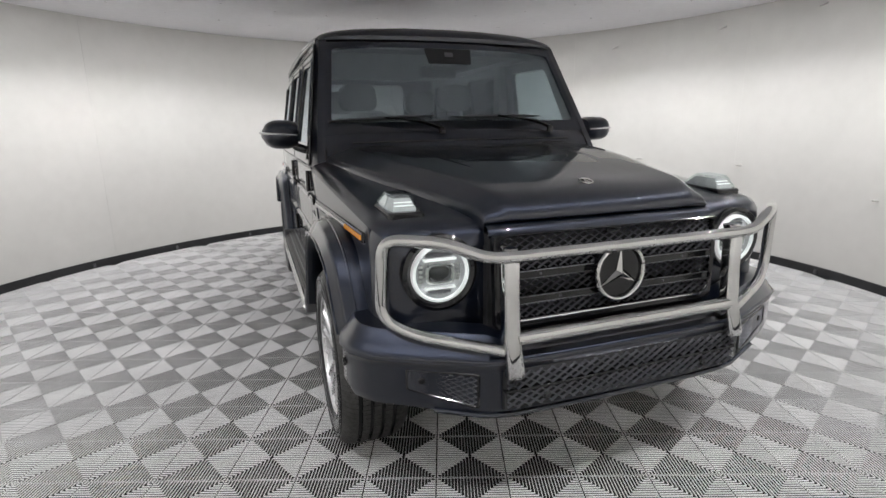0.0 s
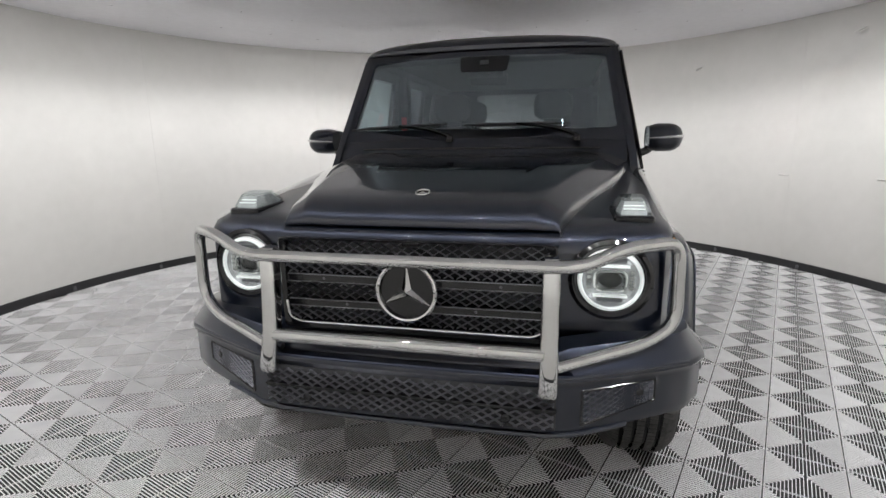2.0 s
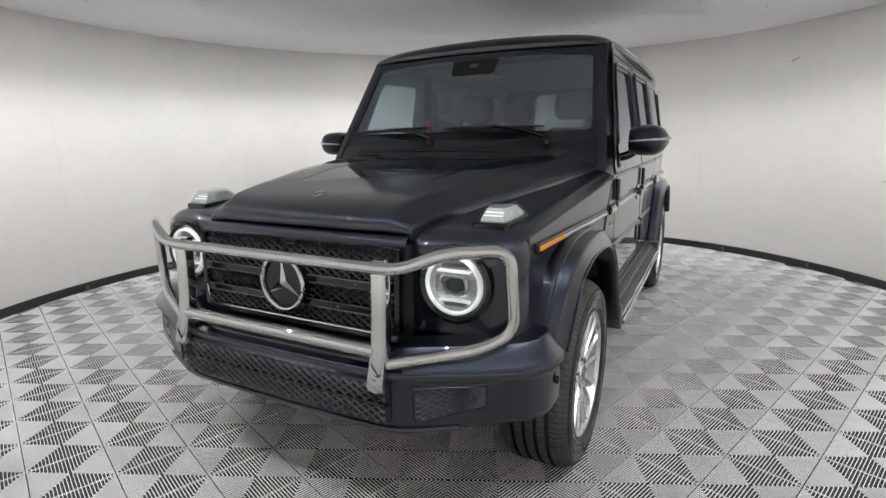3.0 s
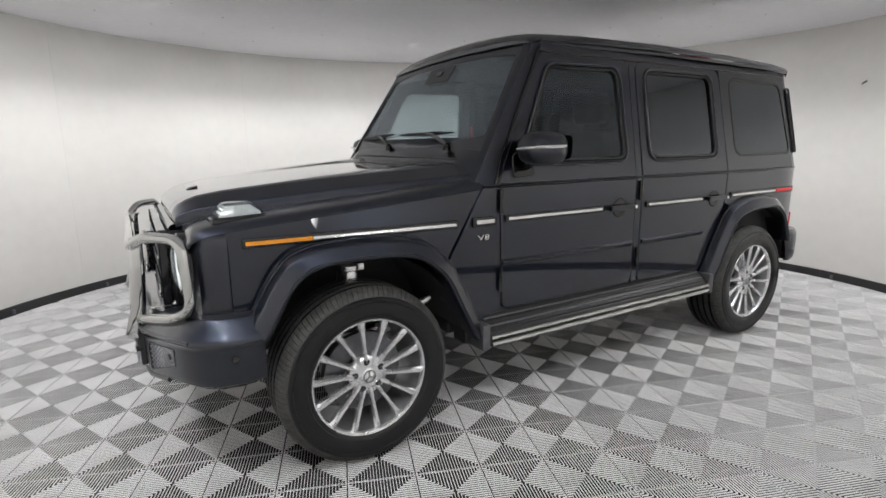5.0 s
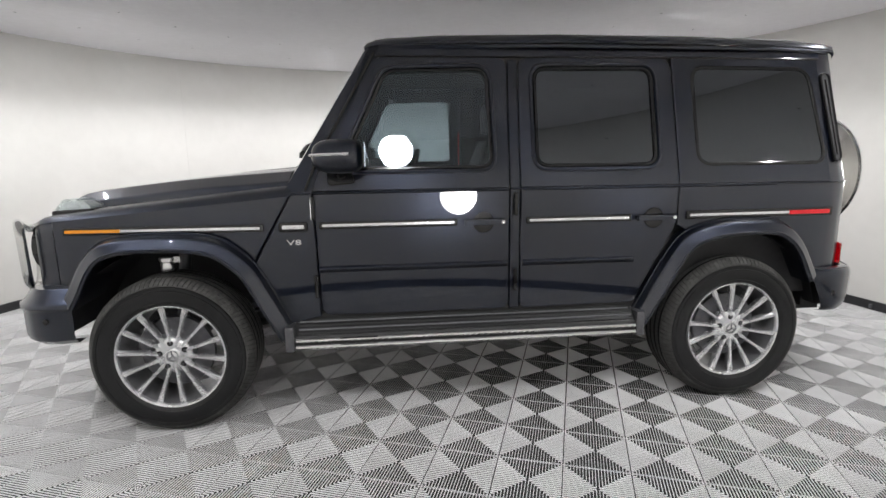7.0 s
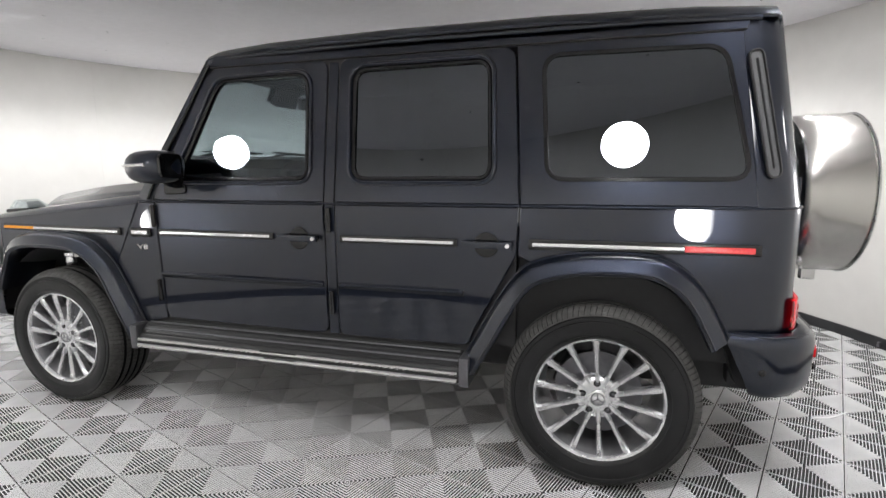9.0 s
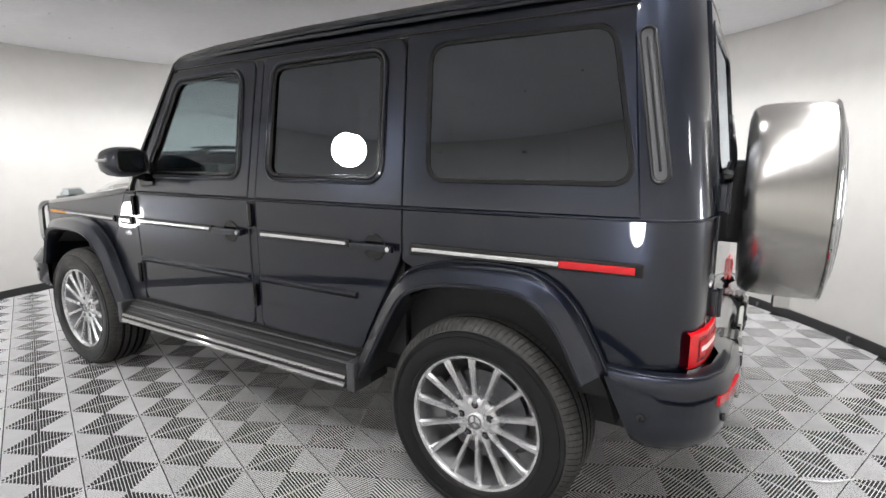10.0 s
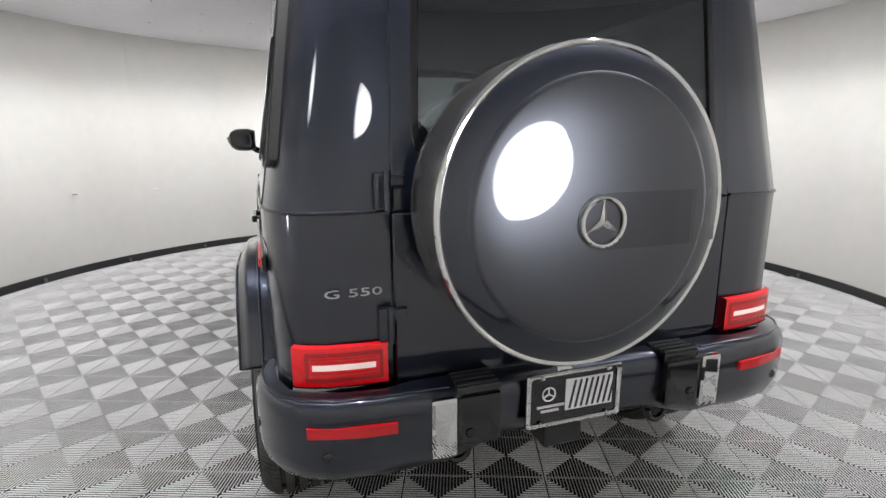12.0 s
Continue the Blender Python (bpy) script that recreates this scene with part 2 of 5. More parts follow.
def loft(rows, closed=False, caps=False):
    bm = bmesh.new()
    vs = [[bm.verts.new(p) for p in row] for row in rows]
    for a, b in zip(vs, vs[1:]):
        n = len(a)
        for i in range(n if closed else n - 1):
            j = (i + 1) % n
            bm.faces.new((a[i], a[j], b[j], b[i]))
    if caps:
        bm.faces.new(vs[0])
        bm.faces.new(vs[-1])
    return bm


def lathe(profile, seg=64, axis="y", close=False):
    """Turns (radius, along) pairs about the axis."""
    rows = []
    for i in range(seg):
        a = 2 * math.pi * i / seg
        c, s = math.cos(a), math.sin(a)
        if axis == "y":
            rows.append([(r * c, t, r * s) for r, t in profile])
        elif axis == "x":
            rows.append([(t, r * c, r * s) for r, t in profile])
        else:
            rows.append([(r * c, r * s, t) for r, t in profile])
    bm = bmesh.new()
    vs = [[bm.verts.new(p) for p in row] for row in rows]
    m = len(profile)
    for i in range(seg):
        a, b = vs[i], vs[(i + 1) % seg]
        for k in range(m if close else m - 1):
            j = (k + 1) % m
            bm.faces.new((a[k], a[j], b[j], b[k]))
    bmesh.ops.remove_doubles(bm, verts=bm.verts[:], dist=1e-5)
    return bm


def smooth_path(pts, n=6):
    """A path through the points, rounded between them."""
    pts = [Vector(p) for p in pts]
    out = []
    for i in range(len(pts) - 1):
        p0, p1, p2, p3 = pts[max(i - 1, 0)], pts[i], pts[i + 1], pts[min(i + 2, len(pts) - 1)]
        for k in range(n):
            t = k / n
            out.append(0.5 * (2 * p1 + (p2 - p0) * t + (2 * p0 - 5 * p1 + 4 * p2 - p3) * t * t + (3 * p1 - p0 - 3 * p2 + p3) * t ** 3))
    return out + [pts[-1]]


def bent_path(pts, r, n=5):
    """A path of straight runs with bends of about r at the inner points."""
    pts = [Vector(p) for p in pts]
    out = [pts[0]]
    for p0, p1, p2 in zip(pts, pts[1:], pts[2:]):
        a, b = p0 - p1, p2 - p1
        k = min(r, a.length * 0.45, b.length * 0.45)
        q0, q2 = p1 + a.normalized() * k, p1 + b.normalized() * k
        for i in range(n + 1):
            t = i / n
            out.append(q0 * (1 - t) ** 2 + p1 * 2 * t * (1 - t) + q2 * t * t)
    return out + [pts[-1]]


def tube(path, r, seg=14):
    path = [Vector(p) for p in path]
    rows = []
    up = Vector((0, 0, 1))
    t0 = (path[1] - path[0]).normalized()
    side = t0.cross(up)
    if side.length < 1e-3:
        side = t0.cross(Vector((1, 0, 0)))
    side.normalize()
    for i, p in enumerate(path):
        t = (path[min(i + 1, len(path) - 1)] - path[max(i - 1, 0)]).normalized()
        side = (side - t * side.dot(t)).normalized()
        o = t.cross(side)
        rad = r(i / (len(path) - 1)) if callable(r) else r
        rows.append([p + (side * math.cos(2 * math.pi * k / seg) + o * math.sin(2 * math.pi * k / seg)) * rad for k in range(seg)])
    return loft(rows, closed=True, caps=True)


def lettering(text, size, depth):
    """A word as a solid, centred, reading along +x with +y up."""
    c = bpy.data.curves.new("word", "FONT")
    c.body, c.size, c.extrude, c.align_x, c.align_y, c.resolution_u = text, size, depth, "CENTER", "CENTER", 2
    ob = bpy.data.objects.new("word", c)
    scene.collection.objects.link(ob)
    bpy.context.view_layer.update()
    me = bpy.data.meshes.new_from_object(ob.evaluated_get(bpy.context.evaluated_depsgraph_get()))
    bm = bmesh.new()
    bm.from_mesh(me)
    bpy.data.objects.remove(ob)
    bpy.data.curves.remove(c)
    bpy.data.meshes.remove(me)
    return bm


def letters(text, size, depth, material, parent, m, label):
    """A word as one part for each letter."""
    bm = lettering(text, size, depth)
    left = set(bm.verts)
    while left:
        group, todo = set(), [min(left, key=lambda v: v.co.x)]
        while todo:
            v = todo.pop()
            if v not in group:
                group.add(v)
                todo += [e.other_vert(v) for e in v.link_edges]
        left -= group
        one, made = bmesh.new(), {}
        for v in group:
            made[v] = one.verts.new(v.co)
        for f in {f for v in group for f in v.link_faces}:
            one.faces.new([made[v] for v in f.verts])
        link("letter", one, material, parent, label, m=m)
    bm.free()


def empty(name, **tags):
    return tagged(new(name), **tags)


# ---- room ----
def ring_wall(r0, r1, z0, z1, seg=144, a0=0.0, a1=2 * math.pi, wave=0.0):
    closed = a1 - a0 > 6.28
    n = seg if closed else seg + 1
    rows = []
    for i in range(n):
        a = a0 + (a1 - a0) * i / seg
        c, s = math.cos(a), math.sin(a)
        w = wave * (0.6 * math.sin(17 * a + 0.4) + 0.4 * math.sin(29 * a + 1.9) + 0.3 * math.sin(7 * a))
        rows.append([(ROOM.x + (wall_r(a) + r + w) * c, ROOM.y + (wall_r(a) + r + w) * s, z) for r, z in ((r0, z0), (r0, z1), (r1, z1), (r1, z0))])
    if closed:
        rows.append(rows[0])
    bm = loft(rows, closed=True, caps=not closed)
    bmesh.ops.remove_doubles(bm, verts=bm.verts[:], dist=1e-5)
    return bm


wall = empty("wall_round", label="smooth off-white curved booth wall of joined panels", category="wall", kind="structure")
NPANEL = 12
for i in range(NPANEL):
    a0 = 2 * math.pi * (i + 0.35) / NPANEL
    a1 = a0 + 2 * math.pi / NPANEL
    part("panel", ring_wall(0.0, 0.09, 0.0, ROOM_H, seg=22, a0=a0 + 0.00012, a1=a1 - 0.00012, wave=0.006), WALL, wall, smooth=True)
base = empty("baseboard", label="matt black edge strip at the foot of the wall", category="edge strip", kind="structure")
part("strip", ring_wall(-0.018, -0.001, 0.0, 0.075), BASEB, base, smooth=True)
for i in range(26):
    a = 2 * math.pi * (i + 0.2) / 26
    bm = box_mesh((-0.018, -0.012, -0.018), (0.004, 0.012, 0.018), 0.003)
    part("clip", bm, ALLOYD, base, m=pose(ROOM.x + (wall_r(a) - 0.018) * math.cos(a), ROOM.y + (wall_r(a) - 0.018) * math.sin(a), 0.03, 0, 0, math.degrees(a)))


def ceiling():
    """A flat cloth ceiling."""
    bm = bmesh.new()
    edges = []

    def loop(cx, cy, r, n):
        vs = [bm.verts.new((cx + r * math.cos(2 * math.pi * k / n), cy + r * math.sin(2 * math.pi * k / n), ROOM_H)) for k in range(n)]
        return [bm.edges.new((vs[k], vs[(k + 1) % n])) for k in range(n)]

    rim = [bm.verts.new((ROOM.x + (wall_r(a) + 0.09) * math.cos(a), ROOM.y + (wall_r(a) + 0.09) * math.sin(a), ROOM_H)) for a in [2 * math.pi * k / 144 for k in range(144)]]
    edges += [bm.edges.new((rim[k], rim[(k + 1) % 144])) for k in range(144)]
    for x, y in LAMP_SPOTS:
        edges += loop(x, y, LAMP_R, 32)
    bmesh.ops.triangle_fill(bm, use_beauty=True, edges=edges)
    got = bmesh.ops.extrude_face_region(bm, geom=bm.faces[:])
    for g in got["geom"]:
        if isinstance(g, bmesh.types.BMVert):
            g.co.z += 0.03
    return bm


tagged(link("ceiling", ceiling(), CEIL), label="flat pale grey cloth ceiling over the round booth", category="ceiling", kind="structure")


# tiny cans that go with the spots added for light alone
def downlight(x, y):
    lamp = empty("ceiling_downlight", label="tiny recessed downlight added in the grey ceiling to light the booth", category="ceiling light", group="booth downlights")
    lamp.location = (x, y, ROOM_H)
    part("can", lathe([(LAMP_R, 0.0), (LAMP_R, LAMP_DEEP), (0.0, LAMP_DEEP + 0.002)], 32, "z"), TRIM, lamp, smooth=True)


for x, y in LAMP_SPOTS:
    downlight(x, y)


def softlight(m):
    """A thin white rod in place of a lamp body, marking an added disc lamp, its front along -z."""
    lamp = empty("wall_softlight", label="thin white wall rod marking an added disc lamp", category="studio light", group="booth softlights")
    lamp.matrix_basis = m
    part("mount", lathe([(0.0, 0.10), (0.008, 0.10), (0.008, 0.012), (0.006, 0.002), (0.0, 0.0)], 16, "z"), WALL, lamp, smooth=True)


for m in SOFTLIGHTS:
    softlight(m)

# ---- the car: forward is +x, its left is +y, wheels on z = 0 ----
car = empty("suv", label="dark graphite boxy off-road SUV parked on grey floor tiles", category="car")
SIDE = 0.885
BELT = 1.16


def side_y(z):
    return SIDE if z < BELT else SIDE - (z - BELT) * 0.172


def flank(s, taper=None):
    """place() for plates on the car's side s; taper: (x0, x1, inwards at x1)."""
    def place(u, v, d):
        y = side_y(v) - d
        if taper:
            x0, x1, k = taper
            y -= k * max(0.0, (u - x0) / (x1 - x0))
        return (u, s * y, v)
    return place


REAR_TAPER = (-1.12, -2.02, 0.022)
FRONT_TAPER = (0.85, 1.95, 0.055)


def front_edge(z):
    return 0.738 if z < 1.2 else 0.738 - (z - 1.2) * 0.555


def closed_tube(pts, r, seg=8):
    pts = [Vector(p) for p in pts]
    n, rows = len(pts), []
    for i in range(n):
        t = (pts[(i + 1) % n] - pts[i - 1]).normalized()
        o = t.cross(Vector((0, 1, 0))).normalized()
        q = t.cross(o)
        rows.append([pts[i] + (o * math.cos(2 * math.pi * k / seg) + q * math.sin(2 * math.pi * k / seg)) * r for k in range(seg)])
    rows.append(rows[0])
    bm = loft(rows, closed=True)
    bmesh.ops.remove_doubles(bm, verts=bm.verts[:], dist=1e-6)
    return bm


def build_door(s, name, low, high, pane, strip, handle, hinges, glass_mat):
    """A door: lower skin as the door mesh, with window frame, pane, seal, strip and handle as pieces of it."""
    place = flank(s)
    side = "left" if s > 0 else "right"
    door = part(name, slab(low, place, 0.03), PAINT, car)
    part("window_frame", slab(high, place, 0.03, hole=pane), PAINT, door)
    lip = lambda u, v, d: (u, s * (side_y(v) + 0.006 - d), v)
    part("window_seal", slab(inset(pane, -0.014), lip, 0.012, hole=inset(pane, 0.004), edge=0.005), GLOSSB, door, "black window surround")
    g = part("window_pane", slab(inset(pane, -0.004), lambda u, v, d: (u, s * (side_y(v) - 0.008 - d), v), 0.004, edge=0.001), glass_mat, door)
    ring = [(u, s * (side_y(v) + 0.003), v) for u, v in inset(pane, -0.025)]
    part("frame_bead", closed_tube(ring, 0.009), PAINT, door, smooth=True)
    if strip:
        x0, x1 = strip
        bm = box_mesh((x1 - 0.016, SIDE - 0.004, 0.984), (x0 + 0.016, SIDE + 0.014, 1.018), 0.006)
        part("strip_base", bm if s > 0 else flip(bm), GLOSSB, door)
        bm = box_mesh((x1, SIDE + 0.008, 0.9945), (x0, SIDE + 0.019, 1.0085), 0.004)
        part("strip", bm if s > 0 else flip(bm), SILVER, door, "bright silver strip")
    if handle:
        x = handle
        bm = box_mesh((x - 0.115, SIDE + 0.018, 0.985), (x + 0.095, SIDE + 0.040, 1.014), 0.008)
        part("handle", bm if s > 0 else flip(bm), PAINT, door)
        # flat black disc on the skin paints the shade of the hollow cup
        bm = lathe([(0.0, 0.003), (0.050, 0.003), (0.0535, 0.0)], 28)
        part("handle_cup", bm, GLOSSB, door, smooth=True, m=Matrix.Translation((x - 0.005, s * (SIDE + 0.002), 0.996)) @ (pose(0, 0, 0) if s > 0 else pose(0, 0, 0, 0, 0, 180)))
        for k in (-0.095, 0.08):
            bm = box_mesh((x + k - 0.015, SIDE - 0.002, 0.988), (x + k + 0.015, SIDE + 0.026, 1.011), 0.005)
            part("handle_foot", bm if s > 0 else flip(bm), GLOSSB, door)
        bm = lathe([(0.0, 0.003), (0.009, 0.003), (0.010, 0.0)], 16)
        part("key_button", bm, SILVER, door, m=Matrix.Translation((x - 0.098, s * (SIDE + 0.041), 1.0)) @ (pose(0, 0, 0) if s > 0 else pose(0, 0, 0, 0, 0, 180)))
    for x, z in hinges:
        bm = tube([(x, s * (SIDE + 0.012), z - 0.055), (x, s * (SIDE + 0.012), z + 0.055)], 0.011, 10)
        part("hinge", bm, GLOSSB, door, smooth=True)
    # the raised crease low on the skin
    xs = [p[0] for p in low]
    x0, x1 = max(xs) - 0.012, min(xs) + (0.012 if "front" in name else 0.23)
    bm = loft([[(x, s * (SIDE - 0.002), 0.802), (x, s * (SIDE + 0.012), 0.788), (x, s * (SIDE + 0.011), 0.781), (x, s * (SIDE - 0.002), 0.764)] for x in (x0, x1)], closed=True, caps=True)
    part("crease", bm, PAINT, door)
    part("crease_bead", tube([(x0, s * (SIDE + 0.0095), 0.7885), (x1, s * (SIDE + 0.0095), 0.7885)], 0.0042, 8), PAINT, door, smooth=True)
    tagged(door, label=f"closed {name.replace('_', ' ')} with {'clear' if glass_mat is DOORG else 'dark tinted'} window")
    return door


def flip(bm):
    for v in bm.verts:
        v.co.y = -v.co.y
    return bm


F_LOW = rounded([(0.737, 1.154), (-0.222, 1.154), (-0.222, 0.545), (0.722, 0.548)], [0.004, 0.004, 0.05, 0.05])
F_HIGH = rounded([(0.737, 1.164), (0.737, 1.20), (0.430, 1.80), (-0.222, 1.80), (-0.222, 1.164)], [0.002, 0.02, 0.06, 0.05, 0.002])
F_PANE = rounded([(0.590, 1.275), (0.372, 1.728), (-0.115, 1.738), (-0.130, 1.275)], [0.035, 0.05, 0.06, 0.05], 6)
R_LOW = rounded([(-0.280, 1.154), (-1.112, 1.154), (-1.105, 0.955), (-0.925, 0.62), (-0.90, 0.548), (-0.280, 0.543)], [0.004, 0.004, 0.03, 0.03, 0.03, 0.04])
R_HIGH = rounded([(-0.280, 1.164), (-0.280, 1.80), (-1.075, 1.80), (-1.112, 1.164)], [0.002, 0.05, 0.06, 0.002])
R_PANE = rounded([(-0.372, 1.275), (-0.365, 1.742), (-0.965, 1.745), (-0.985, 1.275)], 0.055, 6)
Q_PANE = rounded([(-1.222, 1.268), (-1.192, 1.752), (-1.845, 1.748), (-1.945, 1.268)], 0.07, 6)

for s in (1, -1):
    build_door(s, "front_door", F_LOW, F_HIGH, F_PANE, (0.700, 0.058), -0.085, [(0.742, 1.085), (0.742, 0.70)], DOORG)
    build_door(s, "rear_door", R_LOW, R_HIGH, R_PANE, (-0.322, -0.840), -0.975, [(-0.252, 1.085), (-0.252, 0.70)], DARKG)
    for z0, z1 in ((0.545, 1.157), (1.161, 1.80)):
        part("b_pillar", slab(rounded([(-0.2255, z1), (-0.2765, z1), (-0.2765, z0), (-0.2255, z0)], 0.003), lambda u, v, d: (u, s * (side_y(v) - 0.002 - d), v), 0.03), PAINT, car)
    # panel between fender and door
    bm = slab(rounded([(0.841, 1.154), (0.7425, 1.154), (0.7280, 0.545), (0.90, 0.50), (1.034, 0.812)], 0.006), flank(s), 0.03)
    cowl = part("cowl_panel", bm, PAINT, car)
    bm = box_mesh((0.770, SIDE - 0.004, 0.974), (0.905, SIDE + 0.014, 1.020), 0.012)
    part("badge_base", bm if s > 0 else flip(bm), GLOSSB, cowl)
    bm = box_mesh((0.785, SIDE + 0.010, 0.988), (0.888, SIDE + 0.020, 1.008), 0.005)
    part("badge_strip", bm if s > 0 else flip(bm), SILVER, cowl)
    m = Matrix.Translation((0.838, s * (SIDE + 0.002), 0.921)) @ (pose(0, 0, 0, 90, 0, 180) if s > 0 else pose(0, 0, 0, 90, 0, 0)) @ Matrix.Diagonal((1.5, 0.85, 1, 1))
    letters("V8", 0.043, 0.002, ALLOY, cowl, m, "silver letter")
    # front fender
    fl = flank(s, FRONT_TAPER)
    bm = slab([(0.8475, 1.150), (1.0405, 0.820), (1.11, 0.875), (1.20, 0.918), (1.34, 0.945), (1.52, 0.945), (1.66, 0.925), (1.745, 0.870), (1.82, 0.76), (1.86, 0.67), (1.955, 0.67), (1.955, 1.045)], fl, 0.03)
    fender = part("front_fender", bm, PAINT, car)

    def fy(x, s=s):
        return SIDE - 0.055 * max(0.0, (x - 0.85) / 1.1)

    rows = []
    for x in (0.842, 1.0, 1.2, 1.4, 1.6, 1.75, 1.88, 1.955, 2.02, 2.06, 2.082, 2.09):
        t = (x - 0.842) / 1.11
        zt = 1.154 - 0.108 * min(t, 1.0)
        drop = 0.0 if x < 1.96 else (0.012 if x < 2.03 else (0.03 if x < 2.07 else (0.06 if x < 2.085 else 0.095)))
        y = fy(x) - (0 if x < 1.96 else (0.012 if x < 2.03 else (0.03 if x < 2.07 else (0.055 if x < 2.085 else 0.10))))
        rise = 0.045 * (1 - 0.3 * min(t, 1))
        rows.append([(x, s * y, zt - drop - 0.004), (x, s * (y - 0.014), zt - drop + rise * 0.45), (x, s * (y - 0.045), zt - drop + rise * 0.8),
                     (x, s * (y - 0.11), zt - drop + rise), (x, s * 0.60, zt - drop + rise * 1.05), (x, s * 0.47, zt - drop + rise * 0.9)])
    part("fender_top", loft(rows), PAINT, fender, smooth=True)
    bm = box_mesh((0.978, -0.004, 0.977), (1.905, 0.012, 1.015), 0.006)
    strip_m = Matrix.Translation((0.85, s * SIDE, 0)) @ pose(0, 0, 0, 0, 0, -s * 2.86) @ Matrix.Translation((-0.85, 0, 0))
    part("strip_base", bm if s > 0 else flip(bm), GLOSSB, fender, m=strip_m)
    bm = box_mesh((0.992, 0.006, 0.989), (1.640, 0.018, 1.003), 0.004)
    part("strip", bm if s > 0 else flip(bm), SILVER, fender, "bright silver strip", m=strip_m)
    bm = box_mesh((1.641, 0.006, 0.988), (1.893, 0.018, 1.004), 0.004)
    part("side_reflector", bm if s > 0 else flip(bm), AMBER, fender, "amber side reflector", m=strip_m)
    # nose corner and lamp wall
    plan = [(1.955, 0.830), (2.02, 0.818), (2.056, 0.795), (2.070, 0.755), (2.072, 0.70), (2.073, 0.62), (2.080, 0.47)]
    rows = []
    for z, back, sink in ((0.655, 0.0, 0), (0.75, 0.0, 0), (0.9, 0.0, 0), (0.985, 0.002, 0), (1.02, 0.006, 0.004), (1.042, 0.016, 0.012)):
        rows.append([(x - back * (1 if i > 1 else 0.3), s * (y - (sink if i < 3 else 0)), z) for i, (x, y) in enumerate(plan)])
    part("lamp_wall", loft(rows), PAINT, fender, smooth=True)
    # headlight
    hl = empty("headlight")
    hl.parent = car
    tagged(hl, label="round lit headlight with bright white ring")
    hm = Matrix.Translation((2.100, s * 0.632, 0.903))
    hl.matrix_basis = hm
    part("bezel", lathe([(0.128, -0.032), (0.128, 0.004), (0.116, 0.012), (0.104, 0.004), (0.100, -0.02), (0.0, -0.03)], 48, "x"), GLOSSB, hl, smooth=True)
    part("light_ring", lathe([(0.086, -0.004), (0.086, 0.010), (0.090, 0.014), (0.097, 0.011), (0.100, -0.004)], 56, "x"), DRL, hl, "lit white ring", smooth=True)
    part("reflector", lathe([(0.086, 0.002), (0.080, -0.012), (0.060, -0.022), (0.030, -0.026), (0.0, -0.027)], 40, "x"), REFLECT, hl, "faceted reflector with an added glow", smooth=True)
    part("projector_frame", slab(rounded([(-0.052, -0.036), (0.052, -0.036), (0.052, 0.032), (-0.052, 0.032)], 0.026), lambda u, v, d: (0.010 - d, u, v), 0.034, hole=rounded([(-0.037, -0.027), (0.037, -0.027), (0.037, 0.023), (-0.037, 0.023)], 0.020), edge=0.006), CHROME, hl, "chrome lens frame")
    part("projector_lens", loft([[(-0.010 + 0.018 * math.sqrt(max(0.0, 1 - q * q)), 0.036 * q * math.cos(a), -0.002 + 0.025 * q * math.sin(a)) for a in [2 * math.pi * j / 20 for j in range(20)]] for q in (1.0, 0.85, 0.6, 0.3, 0.05)], closed=True, caps=True), GLOSSB, hl, "dark domed lens", smooth=True)
    # reflector bars, made to glow with the lit ring's material
    for y0, y1, z0, z1 in ((-0.056, 0.056, 0.040, 0.047), (-0.052, 0.052, -0.055, -0.048)):
        part("light_bar", box_mesh((-0.016, y0, z0), (0.006, y1, z1), 0.003), DRL, hl, "white reflector bar with an added glow")
    for y0, y1, z0, z1 in ((-0.046, 0.046, 0.052, 0.066), (-0.038, 0.038, -0.072, -0.062)):
        part("shade_panel", box_mesh((-0.020, y0, z0), (-0.004, y1, z1), 0.004), ALLOYD, hl)
    for side in (1, -1):
        for k in range(4):
            part("facet", box_mesh((-0.018, min(side * 0.056, side * 0.072), -0.032 + 0.016 * k), (-0.004, max(side * 0.056, side * 0.072), -0.020 + 0.016 * k), 0.003), CHROME, hl)
    cover = part("lens", lathe([(0.100, 0.012), (0.085, 0.022), (0.055, 0.031), (0.0, 0.035)], 48, "x"), CLEAR, hl, smooth=True)
    cover.visible_shadow = False
    # parking sensor on the lamp wall
    part("sensor", lathe([(0.0, 0.006), (0.010, 0.006), (0.013, 0.0), (0.013, -0.004)], 16, "x"), GLOSSB, fender, m=pose(2.079, s * 0.515, 0.895))
    # indicator on the fender
    ind = part("indicator", slab(rounded([(1.79, 0.636), (1.995, 0.642), (1.990, 0.770), (1.79, 0.776)], 0.02), lambda u, v, d: (u, s * v, 1.098 - 0.05 * (u - 1.8) - d), 0.03, edge=0.006), GLOSSB, car)
    tagged(ind, label="clear indicator lamp on a dark foot")
    def indicator_shell(steps):
        return loft([[(1.895 - 0.02 + ahead + kx * dx, s * (0.707 + k * dy), z - 0.05 * (kx * dx)) for dx, dy in ((0.10, -0.048), (0.10, 0.046), (0.04, 0.060), (-0.075, 0.060), (-0.08, -0.058), (0.04, -0.060))] for kx, k, z, ahead in steps], closed=True, caps=True)

    part("insert", indicator_shell(((0.90, 0.88, 1.092, 0.0), (0.84, 0.84, 1.104, 0.001), (0.50, 0.60, 1.132, 0.010))), WLENS, ind, "pale ribbed insert")
